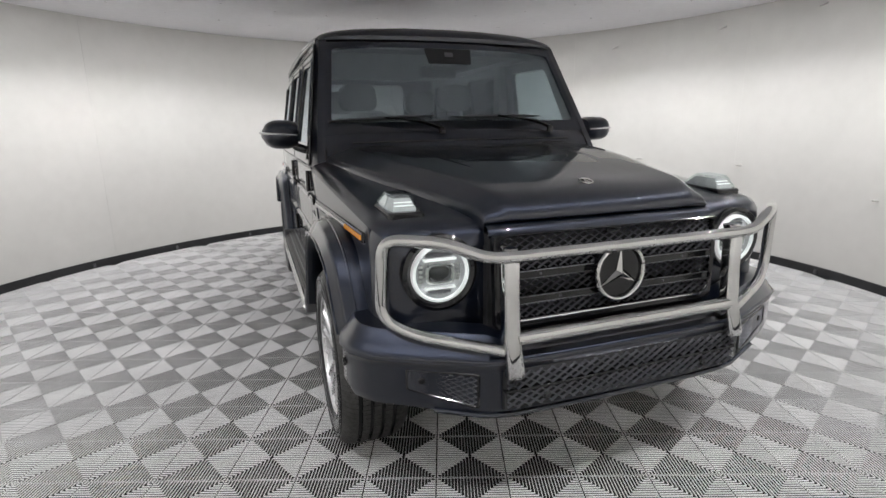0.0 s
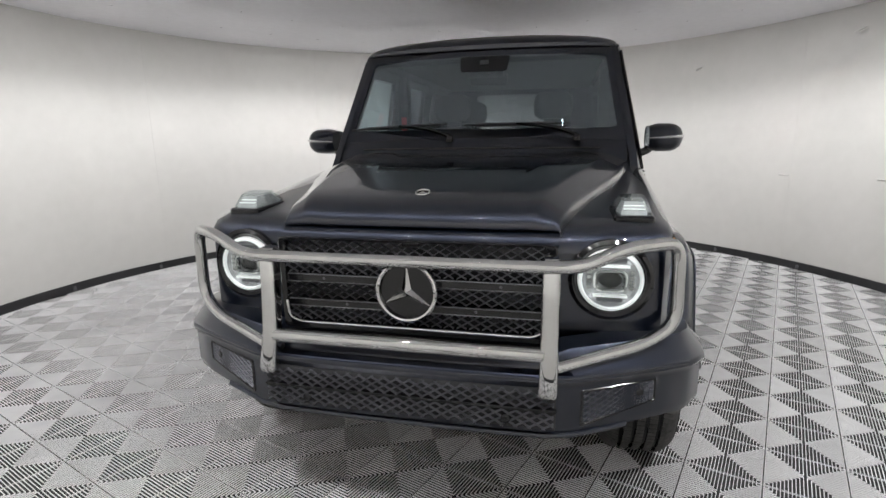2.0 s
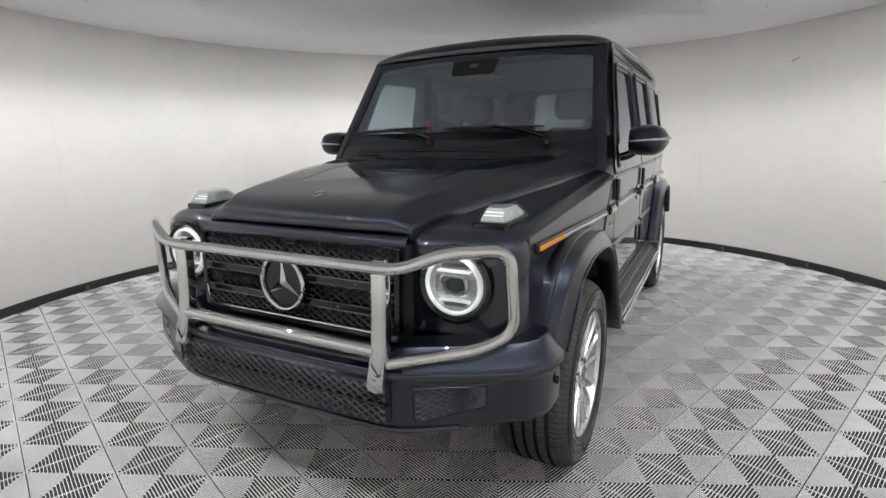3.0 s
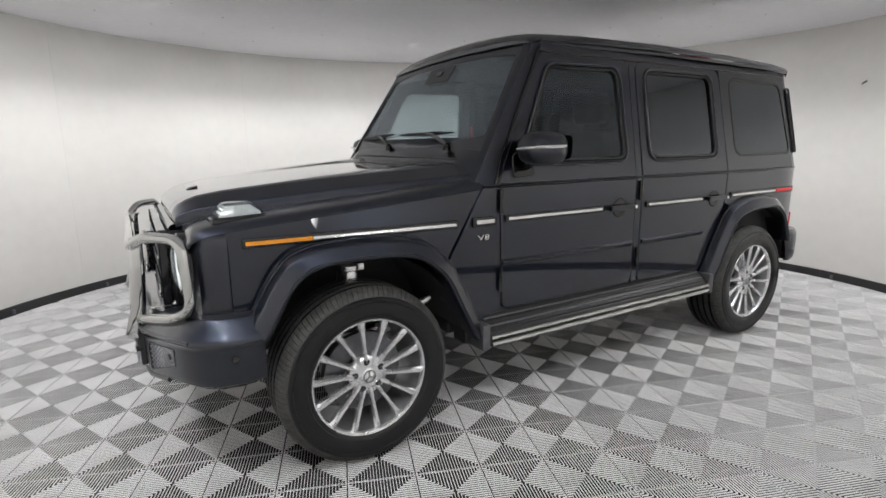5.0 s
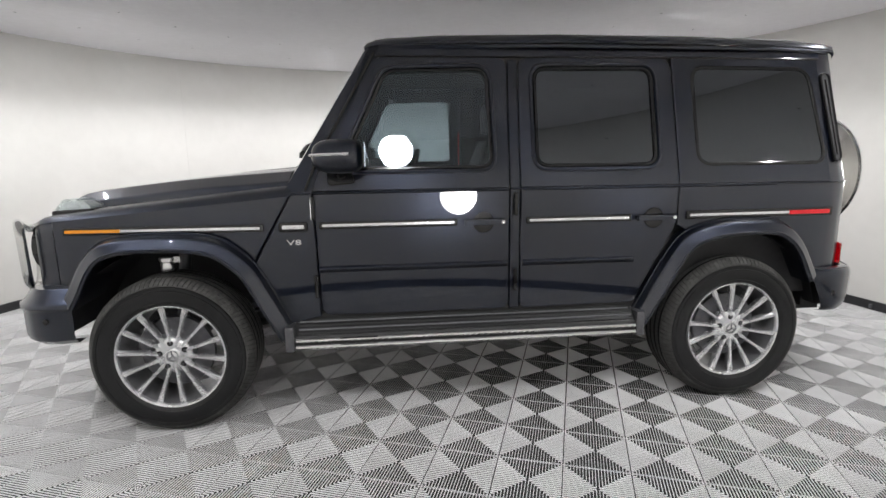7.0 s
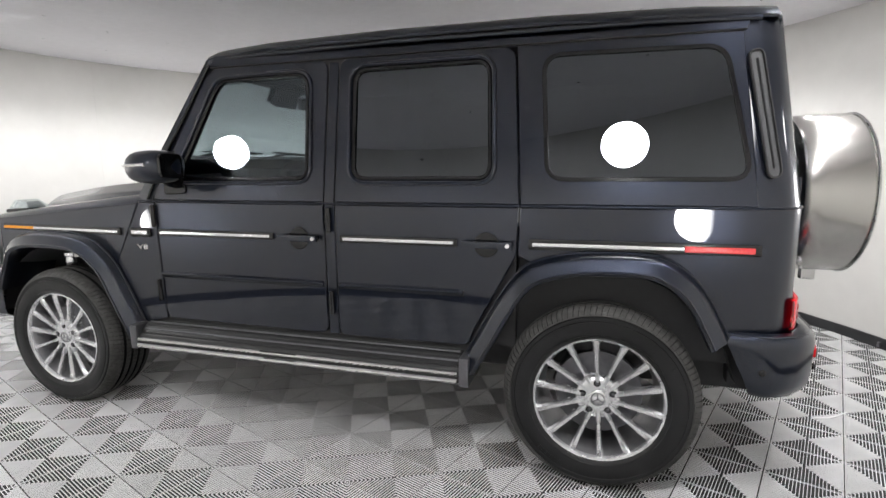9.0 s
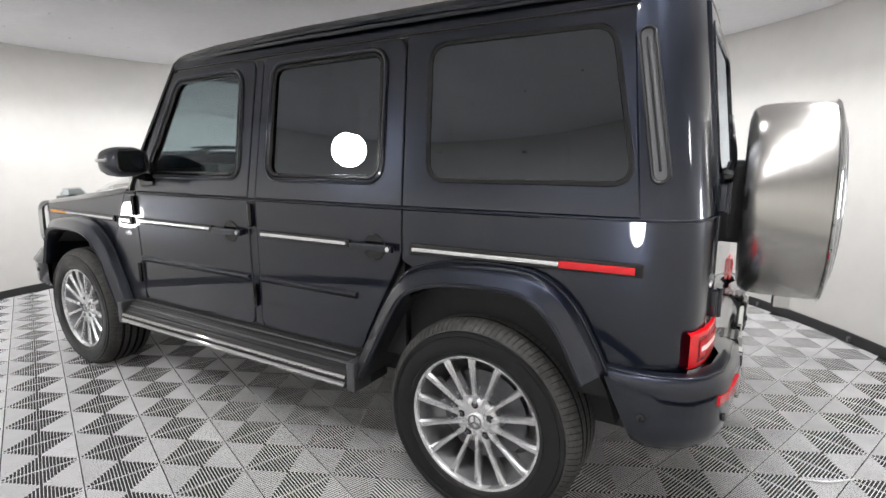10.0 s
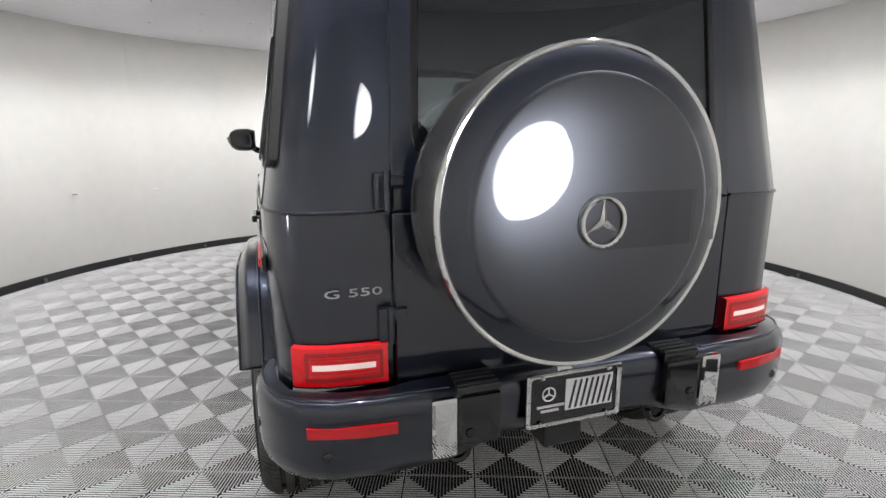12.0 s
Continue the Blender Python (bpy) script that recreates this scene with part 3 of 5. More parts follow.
    for k in range(3):
        part("led_bar", box_mesh((1.905, s * 0.707 - 0.034 + 0.002 * k, 1.105 + 0.010 * k), (1.962 - 0.014 * k, s * 0.707 + 0.034 - 0.002 * k, 1.109 + 0.010 * k), 0.002), DRL, ind)
    shell = part("lens", indicator_shell(((1.0, 1.0, 1.090, 0.0), (0.97, 0.96, 1.104, 0.001), (0.58, 0.68, 1.140, 0.012), (0.50, 0.60, 1.144, 0.012))), CLEAR, ind, "clear faceted lens")
    shell.visible_shadow = False
    # arch flares: outer arch, edge and inner return
    for name, arch, y_in in (
        ("front_arch", [(1.905, 0.665), (1.862, 0.735), (1.80, 0.845), (1.735, 0.915), (1.64, 0.948), (1.50, 0.958), (1.33, 0.955), (1.20, 0.930), (1.12, 0.88), (1.04, 0.80), (0.955, 0.64), (0.862, 0.455)], 0.830),
        ("rear_arch", [(-0.885, 0.455), (-0.965, 0.60), (-1.05, 0.755), (-1.125, 0.865), (-1.20, 0.915), (-1.34, 0.950), (-1.50, 0.958), (-1.64, 0.950), (-1.73, 0.905), (-1.795, 0.835), (-1.85, 0.735), (-1.885, 0.665)], 0.855)):
        pts = eased([Vector(p) for p in arch], 3)
        centre = Vector((1.40 if name[0] == "f" else -1.42, 0.40))
        rows = []
        for p in pts:
            o = (p - centre).normalized()
            prof = [(0.026, y_in - 0.01), (0.026, 0.893), (0.019, 0.903), (0.013, 0.926), (0.007, 0.935), (-0.004, 0.940), (-0.034, 0.958), (-0.041, 0.963), (-0.052, 0.962), (-0.058, 0.955), (-0.060, 0.925), (-0.052, 0.80), (-0.046, 0.66)]
            if name[0] == "f" and p.x > 1.7:
                prof = [(a, y - 0.02 * (p.x - 1.7) / 0.2) for a, y in prof]
            rows.append([(p.x + o.x * a, s * y, p.y + o.y * a) for a, y in prof])
        flare = part(name, loft(rows), PAINT, car, "wide painted wheel arch flare", smooth=True)
        flare.modifiers.new("crisp_folds", "WEIGHTED_NORMAL").weight = 80
        for k in (1, 7):
            part("flare_bead", tube([Vector(row[k]) for row in rows], 0.0045, 8), PAINT, flare, smooth=True)
        # wheel well liner
        rows = []
        for k in range(13):
            a = math.pi * (0.06 + 0.88 * k / 12)
            rows.append([(centre.x + (0.05 if name[0] == "f" else -0.03) + 0.50 * math.cos(a), s * y, 0.40 + 0.51 * math.sin(a)) for y in (0.88, 0.6, 0.42)])
        part("wheel_well", loft(rows), CABIN, car, smooth=True)
    # rear quarter, lower and upper, and its pane
    rq = flank(s, REAR_TAPER)
    bm = slab([(-1.1175, 1.154), (-1.80, 1.154), (-1.80, 0.83), (-1.75, 0.90), (-1.64, 0.945), (-1.34, 0.945), (-1.20, 0.91), (-1.1105, 0.955)], rq, 0.03)
    quarter = part("rear_quarter", bm, PAINT, car)
    bm = slab([(-1.1175, 1.164), (-1.0805, 1.80), (-1.905, 1.80), (-1.975, 1.164)], rq, 0.03, hole=Q_PANE)
    part("window_frame", bm, PAINT, quarter)
    lip = lambda u, v, d: (u, s * (side_y(v) + 0.003 - 0.022 * (-1.12 - u) / 0.9 - d), v)
    part("window_seal", slab(inset(Q_PANE, -0.012), lip, 0.01, hole=inset(Q_PANE, 0.006), edge=0.003), GLOSSB, quarter)
    g = part("window_pane", slab(inset(Q_PANE, -0.004), lambda u, v, d: (u, s * (side_y(v) - 0.003 - 0.022 * (-1.12 - u) / 0.9 - d), v), 0.004, edge=0.001), DARKG, quarter)
    g.visible_shadow = False
    bm = box_mesh((-1.995, -0.004, 0.984), (-1.155, 0.012, 1.028), 0.006)
    strip_m = Matrix.Translation((-1.12, s * SIDE, 0)) @ pose(0, 0, 0, 0, 0, s * 1.55) @ Matrix.Translation((1.12, 0, 0))
    part("strip_base", bm if s > 0 else flip(bm), GLOSSB, quarter, m=strip_m)
    bm = box_mesh((-1.735, 0.006, 0.999), (-1.170, 0.019, 1.013), 0.004)
    part("strip", bm if s > 0 else flip(bm), SILVER, quarter, "bright silver strip", m=strip_m)
    bm = box_mesh((-1.972, 0.006, 0.994), (-1.736, 0.020, 1.017), 0.004)
    part("side_reflector", bm if s > 0 else flip(bm), REDREF, quarter, "red side reflector", m=strip_m)
    # rounded rear corner, lower
    plan = [(-1.80, 0.8685), (-1.90, 0.866), (-1.985, 0.857), (-2.05, 0.842), (-2.10, 0.815), (-2.135, 0.775), (-2.153, 0.72), (-2.160, 0.65), (-2.162, 0.553)]
    cplan = [(-1.66, 0.8728), (-1.80, 0.8693)] + plan[1:]
    rows = [[(x, s * y, max(z, 0.955 if i == 0 else 0.86 if i == 1 else 0)) for i, (x, y) in enumerate(cplan)] for z in (0.66, 0.72, 0.9, 1.05, 1.154)]
    corner = part("rear_corner", loft(rows), PAINT, car, smooth=True)
    rows = []
    for z in (1.164, 1.25, 1.45, 1.65, 1.80, 1.86):
        k = (z - 1.164) / 0.64
        rows.append([(x + 0.075 * k, s * (y - 0.110 * k - (0.002 if i == 0 else 0)), z) for i, (x, y) in enumerate(
            [(-1.972, 0.862), (-2.03, 0.850), (-2.085, 0.825), (-2.125, 0.785), (-2.146, 0.73), (-2.155, 0.65), (-2.158, 0.553)])])
    part("upper_corner", loft(rows), PAINT, corner, smooth=True)
    # belt line bead round the corner
    path = [(0.84, s * (SIDE + 0.001), 1.159), (-1.1, s * (SIDE + 0.001), 1.159), (-1.80, s * 0.870, 1.159)] + [(x, s * (y + 0.002), 1.159) for x, y in plan[1:]]
    part("belt_bead", tube(path, 0.005, 8), PAINT, corner, smooth=True)
    # slotted pillar vent
    path = [(-1.945, s * (side_y(1.715) - 0.012), 1.715), (-2.022, s * (side_y(1.285) - 0.017), 1.285)]
    (xa, _, za), (xb, _, zb) = path
    ux, uz = (xb - xa) / math.hypot(xb - xa, zb - za), (zb - za) / math.hypot(xb - xa, zb - za)

    def stadium(w, cut):
        pts = []
        for x, z, sg in ((xa + ux * cut, za + uz * cut, -1), (xb - ux * cut, zb - uz * cut, 1)):
            for j in range(9):
                a = math.pi * j / 8
                pts.append((x + sg * (ux * math.sin(a) - uz * math.cos(a)) * w, z + sg * (uz * math.sin(a) + ux * math.cos(a)) * w))
        return pts

    on_pillar = lambda u, v, d: (u, s * (side_y(v) - 0.0195 - 0.2 * max(0.0, -1.975 - u) - d), v)
    vent = part("pillar_vent", slab(stadium(0.027, 0.010), lambda u, v, d: on_pillar(u, v, d - 0.011), 0.034, hole=stadium(0.019, 0.010), edge=0.006), TRIM, car, "dark slotted vent trim")
    part("vent_slot", slab(stadium(0.0195, 0.010), lambda u, v, d: on_pillar(u, v, d - 0.003), 0.010, edge=0.002), SATING, vent, "satin grey slats")
    part("vent_rib", tube([on_pillar(xa + ux * 0.02, za + uz * 0.02, -0.005), on_pillar(xb - ux * 0.02, zb - uz * 0.02, -0.005)], 0.004, 8), TRIM, vent, smooth=True)
    # sill, side step
    part("sill", box_mesh((-0.93, s * 0.76 if s > 0 else -0.868, 0.40), (0.93, 0.868 if s > 0 else -0.76, 0.560), 0.01), TRIM, car)
    step = part("side_step", loft([[(x, s * y, z) for y, z in ((0.83, 0.530), (0.900, 0.512), (0.955, 0.468), (0.968, 0.440), (0.962, 0.405), (0.93, 0.392), (0.84, 0.40))] for x in (0.855, 0.80, -0.84, -0.885)], closed=True, caps=True), TRIM, car)
    tagged(step, label="running board with ribbed black top and bright edge")
    for y, z, r in ((0.966, 0.448, 0.010), (0.969, 0.416, 0.013)):
        part("bright_edge", tube([(0.845, s * y, z), (-0.872, s * y, z)], r, 10), CHROME, step, smooth=True)
    for k in range(5):
        y = 0.868 + 0.019 * k
        z = 0.523 - (0.004 * k if k < 2 else 0.004 + 0.0135 * (k - 1))
        part("tread_rib", tube([(0.835, s * y, z), (-0.865, s * y, z)], 0.0055, 8), ALLOYD if k % 2 else TRIM, step, smooth=True)
    for x in (0.875, -0.90):
        part("end_cap", box_mesh((x - 0.022, min(s * 0.84, s * 0.972), 0.392), (x + 0.022, max(s * 0.84, s * 0.972), 0.520), 0.012), ALLOYD, step)
    # mirror
    mi = empty("wing_mirror")
    mi.parent = car
    tagged(mi, label="rounded dark wing mirror with bright strip")
    rows = []
    for k in range(9):
        t = k / 8
        y = 0.925 + 0.185 * t
        f = math.sqrt(max(0.02, 1 - max(0, (t - 0.55) / 0.46) ** 2)) * (0.82 + 0.18 * min(1, t * 4))
        rows.append([(0.575 + 0.016 * t + 0.106 * f * math.copysign(abs(math.cos(a)) ** 0.7, math.cos(a)) * (1.22 if math.cos(a) > 0 else 1.0), s * y,
                      1.330 + 0.078 * f * math.copysign(abs(math.sin(a)) ** 0.75, math.sin(a))) for a in [2 * math.pi * j / 20 for j in range(20)]])
    part("shell", loft(rows, closed=True, caps=True), PAINT, mi, smooth=True)
    path = []
    for k in range(15):
        t = k / 14
        f = math.sqrt(max(0.02, 1 - max(0, (t - 0.55) / 0.46) ** 2)) * (0.82 + 0.18 * min(1, t * 4))
        path.append((0.577 + 0.016 * t + 0.1345 * f, s * (0.930 + 0.178 * t), 1.326 + 0.012 * t))
    path += [(0.590, s * 1.113, 1.339), (0.545, s * 1.106, 1.340)]
    part("indicator_strip", tube(path, lambda t: 0.005 + 0.003 * t, 8), SILVER, mi, "bright strip along the shell", smooth=True)
    part("mirror_pane", slab(rounded([(0.945, 1.272), (1.085, 1.282), (1.090, 1.388), (0.95, 1.390)], 0.03), lambda u, v, d: (0.478 + d, s * u, v), 0.01), GLOSSB, mi)
    part("arm", tube(smooth_path([(0.60, s * 0.850, 1.242), (0.60, s * 0.895, 1.248), (0.597, s * 0.935, 1.266), (0.59, s * 0.965, 1.30)]), 0.022, 12), GLOSSB, mi, smooth=True)
    part("foot", slab(rounded([(0.665, 1.192), (0.665, 1.30), (0.575, 1.34), (0.53, 1.20)], 0.02), lambda u, v, d: (u, s * (side_y(v) + 0.014 - d), v), 0.03), GLOSSB, mi)

# ---- hood ----
XR = [(0.862, 1.258, 0.815, 1.183), (1.05, 1.246, 0.775, 1.168), (1.27, 1.231, 0.728, 1.154), (1.50, 1.211, 0.660, 1.131), (1.70, 1.189, 0.588, 1.107), (1.90, 1.166, 0.528, 1.086),
      (2.00, 1.148, 0.503, 1.078), (2.05, 1.130, 0.490, 1.072), (2.080, 1.112, 0.482, 1.068), (2.096, 1.094, 0.477, 1.064), (2.104, 1.076, 0.475, 1.060), (2.106, 1.064, 0.474, 1.054), (2.104, 1.053, 0.474, 1.048)]
rows = []
for x, zc, w, seam in XR:
    h = zc - seam
    k = min(1, max(0, (1.75 - x) / 0.6))
    prof = [(0, 0), (0.25, 0), (0.50, 0), (0.53, 0.001), (0.57, 0.010 * k), (0.72, 0.010 * k), (0.78, 0.003), (0.825, 0.0), (0.84, -0.02 * h), (0.855, -0.07 * h), (0.965, -0.54 * h), (0.978, -0.61 * h), (0.988, -0.70 * h), (1.0, -h), (1.0, -h - 0.03)]
    row = [(x - 0.012 * (abs(u) ** 3 if x > 2.0 else 0), w * u, zc + dz) for u, dz in prof]
    rows.append([(a, -b, c) for a, b, c in reversed(row)][:-1] + row)
hood = part("hood", loft(rows), PAINT, car, "closed dark hood with bevelled sides", smooth=True)
hood.modifiers.new("crisp_folds", "WEIGHTED_NORMAL").weight = 80


def star_badge(parent, r, m, thick, ring_r, back=None):
    """A ring holding a three-armed star, its face along +x."""
    if back:
        part("badge_back", lathe([(0.0, 0.001), (r - ring_r, 0.0), (r - ring_r, -thick)], 40, "x"), back, parent, smooth=True, m=m)
    part("badge_ring", lathe([(r - 2 * ring_r + ring_r * (1 + math.cos(a)), thick * 0.4 + ring_r * math.sin(a)) for a in [2 * math.pi * j / 8 for j in range(8)]], 48, "x", close=True), CHROME, parent, smooth=True, m=m)
    bm = bmesh.new()
    c = bm.verts.new((thick, 0, 0))
    rim = []
    for j in range(6):
        a = math.pi / 2 + j * math.pi / 3
        rr = (r - ring_r) if j % 2 == 0 else r * 0.17
        rim.append(bm.verts.new((thick * 0.15, rr * math.cos(a), rr * math.sin(a))))
    for j in range(6):
        bm.faces.new((c, rim[j], rim[(j + 1) % 6]))
    part("badge_star", bm, CHROME, parent, m=m)


star_badge(hood, 0.028, pose(1.975, 0, 1.1545, 0, -74, 0), 0.006, 0.004, GLOSSB)
# ---- windscreen and cowl ----
WB, WT = Vector((0.775, 0, 1.338)), Vector((0.470, 0, 1.835))


def screen_at(u, v, d):
    """u across, v 0 at the foot to 1 at the top, d behind the surface; slightly bowed."""
    p = WB.lerp(WT, v)
    bow = 0.03 * (1 - (u / 0.75) ** 2)
    n = Vector((0.852, 0, 0.523))
    q = p + n * (bow - d)
    return (q.x, u, q.z)


SCR_OUT = [(-0.825, -0.03), (0.825, -0.03), (0.745, 1.0), (-0.745, 1.0)]
SCR_IN = rounded([(-0.752, 0.10), (0.752, 0.10), (0.690, 0.925), (-0.690, 0.925)], 0.05, 6)
dense = lambda pts, n=8: [tuple(Vector(a).lerp(Vector(b), k / n)) for a, b in zip(pts, pts[1:] + pts[:1]) for k in range(n)]
frame_part = part("windscreen_frame", slab(dense(rounded(SCR_OUT, 0.03, 3), 3), screen_at, 0.04, hole=SCR_IN, edge=0.003), PAINT, car, "painted windscreen surround")
rows = [[screen_at(-0.758 + 1.516 * k / 12, 0.085 + 0.85 * j / 8, 0.006) for k in range(13)] for j in range(9)]
rows = [[(x, y * (1 - 0.082 * j / 8), z) for x, y, z in row] for j, row in enumerate(rows)]
g = part("windscreen", loft(rows), SCREEN, car, "clear windscreen", smooth=True)
g.visible_shadow = False
part("camera_housing", box_mesh((-0.03, -0.115, -0.055), (0.01, 0.115, 0.075), 0.01), CABIN, frame_part, m=Matrix.Translation(screen_at(0, 0.83, 0.03)) @ pose(0, 0, 0, 0, -31, 0))
part("camera_eye", box_mesh((0.008, -0.03, -0.015), (0.016, 0.03, 0.02), 0.004), ALLOYD, frame_part, m=Matrix.Translation(screen_at(0, 0.85, 0.03)) @ pose(0, 0, 0, 0, -31, 0))
part("sensor_window", slab(rounded([(-0.135, 0.745), (0.135, 0.745), (0.150, 0.930), (-0.150, 0.930)], 0.02), lambda u, v, d: screen_at(u, v, 0.004 + d), 0.003, edge=0.001), GLOSSB, frame_part, "black sensor field in the glass")
part("sensor_eye", box_mesh((0.0, -0.026, -0.014), (0.004, 0.026, 0.016), 0.002), ALLOYD, frame_part, m=Matrix.Translation(screen_at(0, 0.85, 0.003)) @ pose(0, 0, 0, 0, -31, 0))
# A-pillars from the fender to the roof
for s in (1, -1):
    rows = []
    for z in (1.162, 1.25, 1.40, 1.55, 1.70, 1.80, 1.845):
        k = (z - 1.338) / 0.497
        xs, ys = WB.x + (WT.x - WB.x) * k, 0.825 - 0.080 * max(0, k) + (0.0 if k > 0 else 0.02 * -k * 3)
        xd = front_edge(z) + 0.006
        yo = side_y(z)
        rows.append([(xd, s * (yo - 0.03), z), (xd, s * yo, z), (xd + 0.35 * (xs - xd), s * (yo - 0.003), z), (xd + 0.8 * (xs - xd), s * (yo - 0.018), z), (xs - 0.004, s * (ys + 0.01), z), (xs + 0.006, s * (ys - 0.03), z)])
    part("a_pillar", loft(rows), PAINT, car, smooth=True)
    path = [(front_edge(z) + 0.035, s * (side_y(z) + 0.004), z) for z in (1.17, 1.30, 1.45, 1.60, 1.75, 1.82)]
    part("pillar_bead", tube(path, 0.007, 8), GLOSSB, car, smooth=True)


def hood_rear(y):
    u = abs(y) / 0.815
    return 1.258 if u < 0.825 else 1.258 - 0.075 * min(1.0, (u - 0.825) / 0.175)


rows = []
for k in range(25):
    y = -0.80 + 1.6 * k / 24
    p, q = Vector(screen_at(y, -0.028, 0.002)), Vector((0.866, y, hood_rear(y) - 0.010))
    rows.append([tuple(p), tuple(p.lerp(q, 0.35) + Vector((0.004, 0, 0.004))), tuple(p.lerp(q, 0.75) + Vector((0.003, 0, 0.001))), tuple(q), (0.872, y, 1.10)])
cowl_top = part("cowl_top", loft(rows), PAINT, car, smooth=True)
part("cowl_slot", tube([tuple(Vector(screen_at(y, -0.028, 0.002)).lerp(Vector((0.866, y, hood_rear(y) - 0.010)), 0.62) + Vector((0.002, 0, 0.001))) for y in [-0.66 + 0.11 * k for k in range(13)]], 0.006, 8), CABIN, cowl_top, smooth=True)


def wiper(y, tip):
    w = empty("wiper")
    w.parent = car
    tagged(w, label="black wiper resting on the windscreen")
    p = Vector((0.826, y, 1.322))
    part("pivot", lathe([(0.0, 0.035), (0.016, 0.033), (0.020, 0.02), (0.022, 0.0)], 16, "z"), GLOSSB, w, smooth=True, m=Matrix.Translation(p))
    a = Vector(screen_at(y + (tip - y) * 0.35, 0.085, -0.022))
    b = Vector(screen_at(tip + 0.27, 0.115, -0.016))
    part("arm", tube(smooth_path([p + Vector((0, 0, 0.028)), p.lerp(a, 0.5) + Vector((0.01, 0, 0.022)), a, a.lerp(b, 0.5), b]), lambda t: 0.012 - 0.006 * t, 8), GLOSSB, w, smooth=True)
    c, d2 = Vector(screen_at(tip - 0.03, 0.105, -0.008)), Vector(screen_at(tip + 0.56, 0.125, -0.008))
    part("blade", tube([c.lerp(d2, k / 10) for k in range(11)], lambda t: 0.004 + 0.007 * math.sin(math.pi * t), 8), TRIM, w, smooth=True)
    part("blade_spine", tube([c.lerp(d2, 0.15 + 0.07 * k) + Vector((0.008, 0, 0.007)) for k in range(11)], 0.005, 6), ALLOYD, w, smooth=True)


wiper(-0.152, -0.735)
wiper(0.540, -0.055)

# ---- roof ----
YS = [0.0, 0.25, 0.45, 0.58, 0.66, 0.71, 0.745, 0.765, 0.775, 0.770]
ZS = [0.072, 0.069, 0.060, 0.050, 0.040, 0.030, 0.018, 0.006, -0.012, -0.022]
rows = []
for x, up, k, zf in ((0.478, -0.036, 0.955, 0.10), (0.503, -0.032, 0.960, 0.25), (0.506, -0.024, 0.964, 0.45), (0.490, -0.014, 0.968, 0.70), (0.445, -0.004, 0.974, 0.90), (0.36, 0.0, 0.98, 1), (0.1, 0.014, 0.99, 1), (-0.5, 0.023, 1.0, 1), (-1.2, 0.020, 1.0, 1), (-1.75, 0.008, 0.985, 1), (-1.97, -0.004, 0.965, 1), (-2.045, -0.008, 0.945, 1), (-2.062, -0.024, 0.93, 1), (-2.055, -0.045, 0.925, 1)):
    half = [(x - (0.035 * (y / 0.775) ** 2 if x > 0.4 else (-0.03 * (y / 0.775) ** 2 if x < -1.9 else 0)), y * k, 1.872 + z * zf + up) for y, z in zip(YS, ZS)]
    rows.append([(a, -b, c) for a, b, c in reversed(half)][:-1] + half)
roof = part("roof", loft(rows), PAINT, car, "smooth dark roof with rear lip", smooth=True)
part("roof_lining", box_mesh((-1.98, -0.70, 1.83), (0.40, 0.70, 1.85)), CABIN, car)
for s in (1, -1):
    part("rain_gutter", tube([(0.44, s * 0.745, 1.835), (0.3, s * 0.765, 1.848), (-0.5, s * 0.779, 1.856), (-1.6, s * 0.768, 1.852), (-1.96, s * 0.745, 1.842)], 0.010, 8), PAINT, roof, smooth=True)
    part("roof_side", slab([(0.43, 1.803), (0.40, 1.862), (-1.93, 1.862), (-1.915, 1.803)], lambda u, v, d: (u, s * (side_y(v) + 0.001 - d - 0.022 * max(0, (-1.12 - u) / 0.9)), v), 0.03), PAINT, roof)
    part("top_bead", tube([(0.42, s * (side_y(1.802) + 0.002), 1.802), (-1.12, s * (side_y(1.802) + 0.002), 1.802), (-1.91, s * (side_y(1.802) - 0.018), 1.802)], 0.005, 8), GLOSSB, roof, smooth=True)
part("brake_light", box_mesh((-2.052, -0.20, 1.846), (-2.03, 0.20, 1.872), 0.004), REDREF, roof, "slim red high brake light")

# ---- rear ----


def rear_x(z):
    return -2.163 if z < 1.16 else -2.163 + (z - 1.16) * 0.118


def rear_at(u, v, d):
    return (rear_x(v) + d - 0.004, u, v)


RD = rounded([(0.545, 0.665), (-0.545, 0.665), (-0.545, 1.154), (0.545, 1.154)], 0.006)
tailgate = part("tailgate", slab(RD, rear_at, 0.03), PAINT, car, "side-hinged tailgate")
RW = rounded([(0.478, 1.30), (-0.478, 1.30), (-0.455, 1.79), (0.455, 1.79)], 0.06, 6)
part("window_frame", slab([(0.545, 1.158), (-0.545, 1.158), (-0.525, 1.838), (0.525, 1.838)], rear_at, 0.03, hole=RW), PAINT, tailgate)
part("window_seal", slab(inset(RW, -0.012), lambda u, v, d: (rear_x(v) + d - 0.008, u, v), 0.01, hole=inset(RW, 0.008), edge=0.003), GLOSSB, tailgate)
g = part("window_pane", slab(inset(RW, -0.004), lambda u, v, d: (rear_x(v) + d + 0.002, u, v), 0.004, edge=0.001), TAILG, tailgate)
g.visible_shadow = False
for z in (1.218, 0.868):
    h = part("hinge", box_mesh((-2.184, 0.560, z - 0.052), (-2.158, 0.592, z + 0.040), 0.008), PAINT, tailgate)
    part("hinge_tab", box_mesh((-2.182, 0.512, z + 0.004), (-2.160, 0.562, z + 0.034), 0.006), PAINT, h)
    part("hinge_pin", tube([(-2.186, 0.560, z - 0.054), (-2.186, 0.560, z + 0.044)], 0.010, 12), PAINT, h, smooth=True)
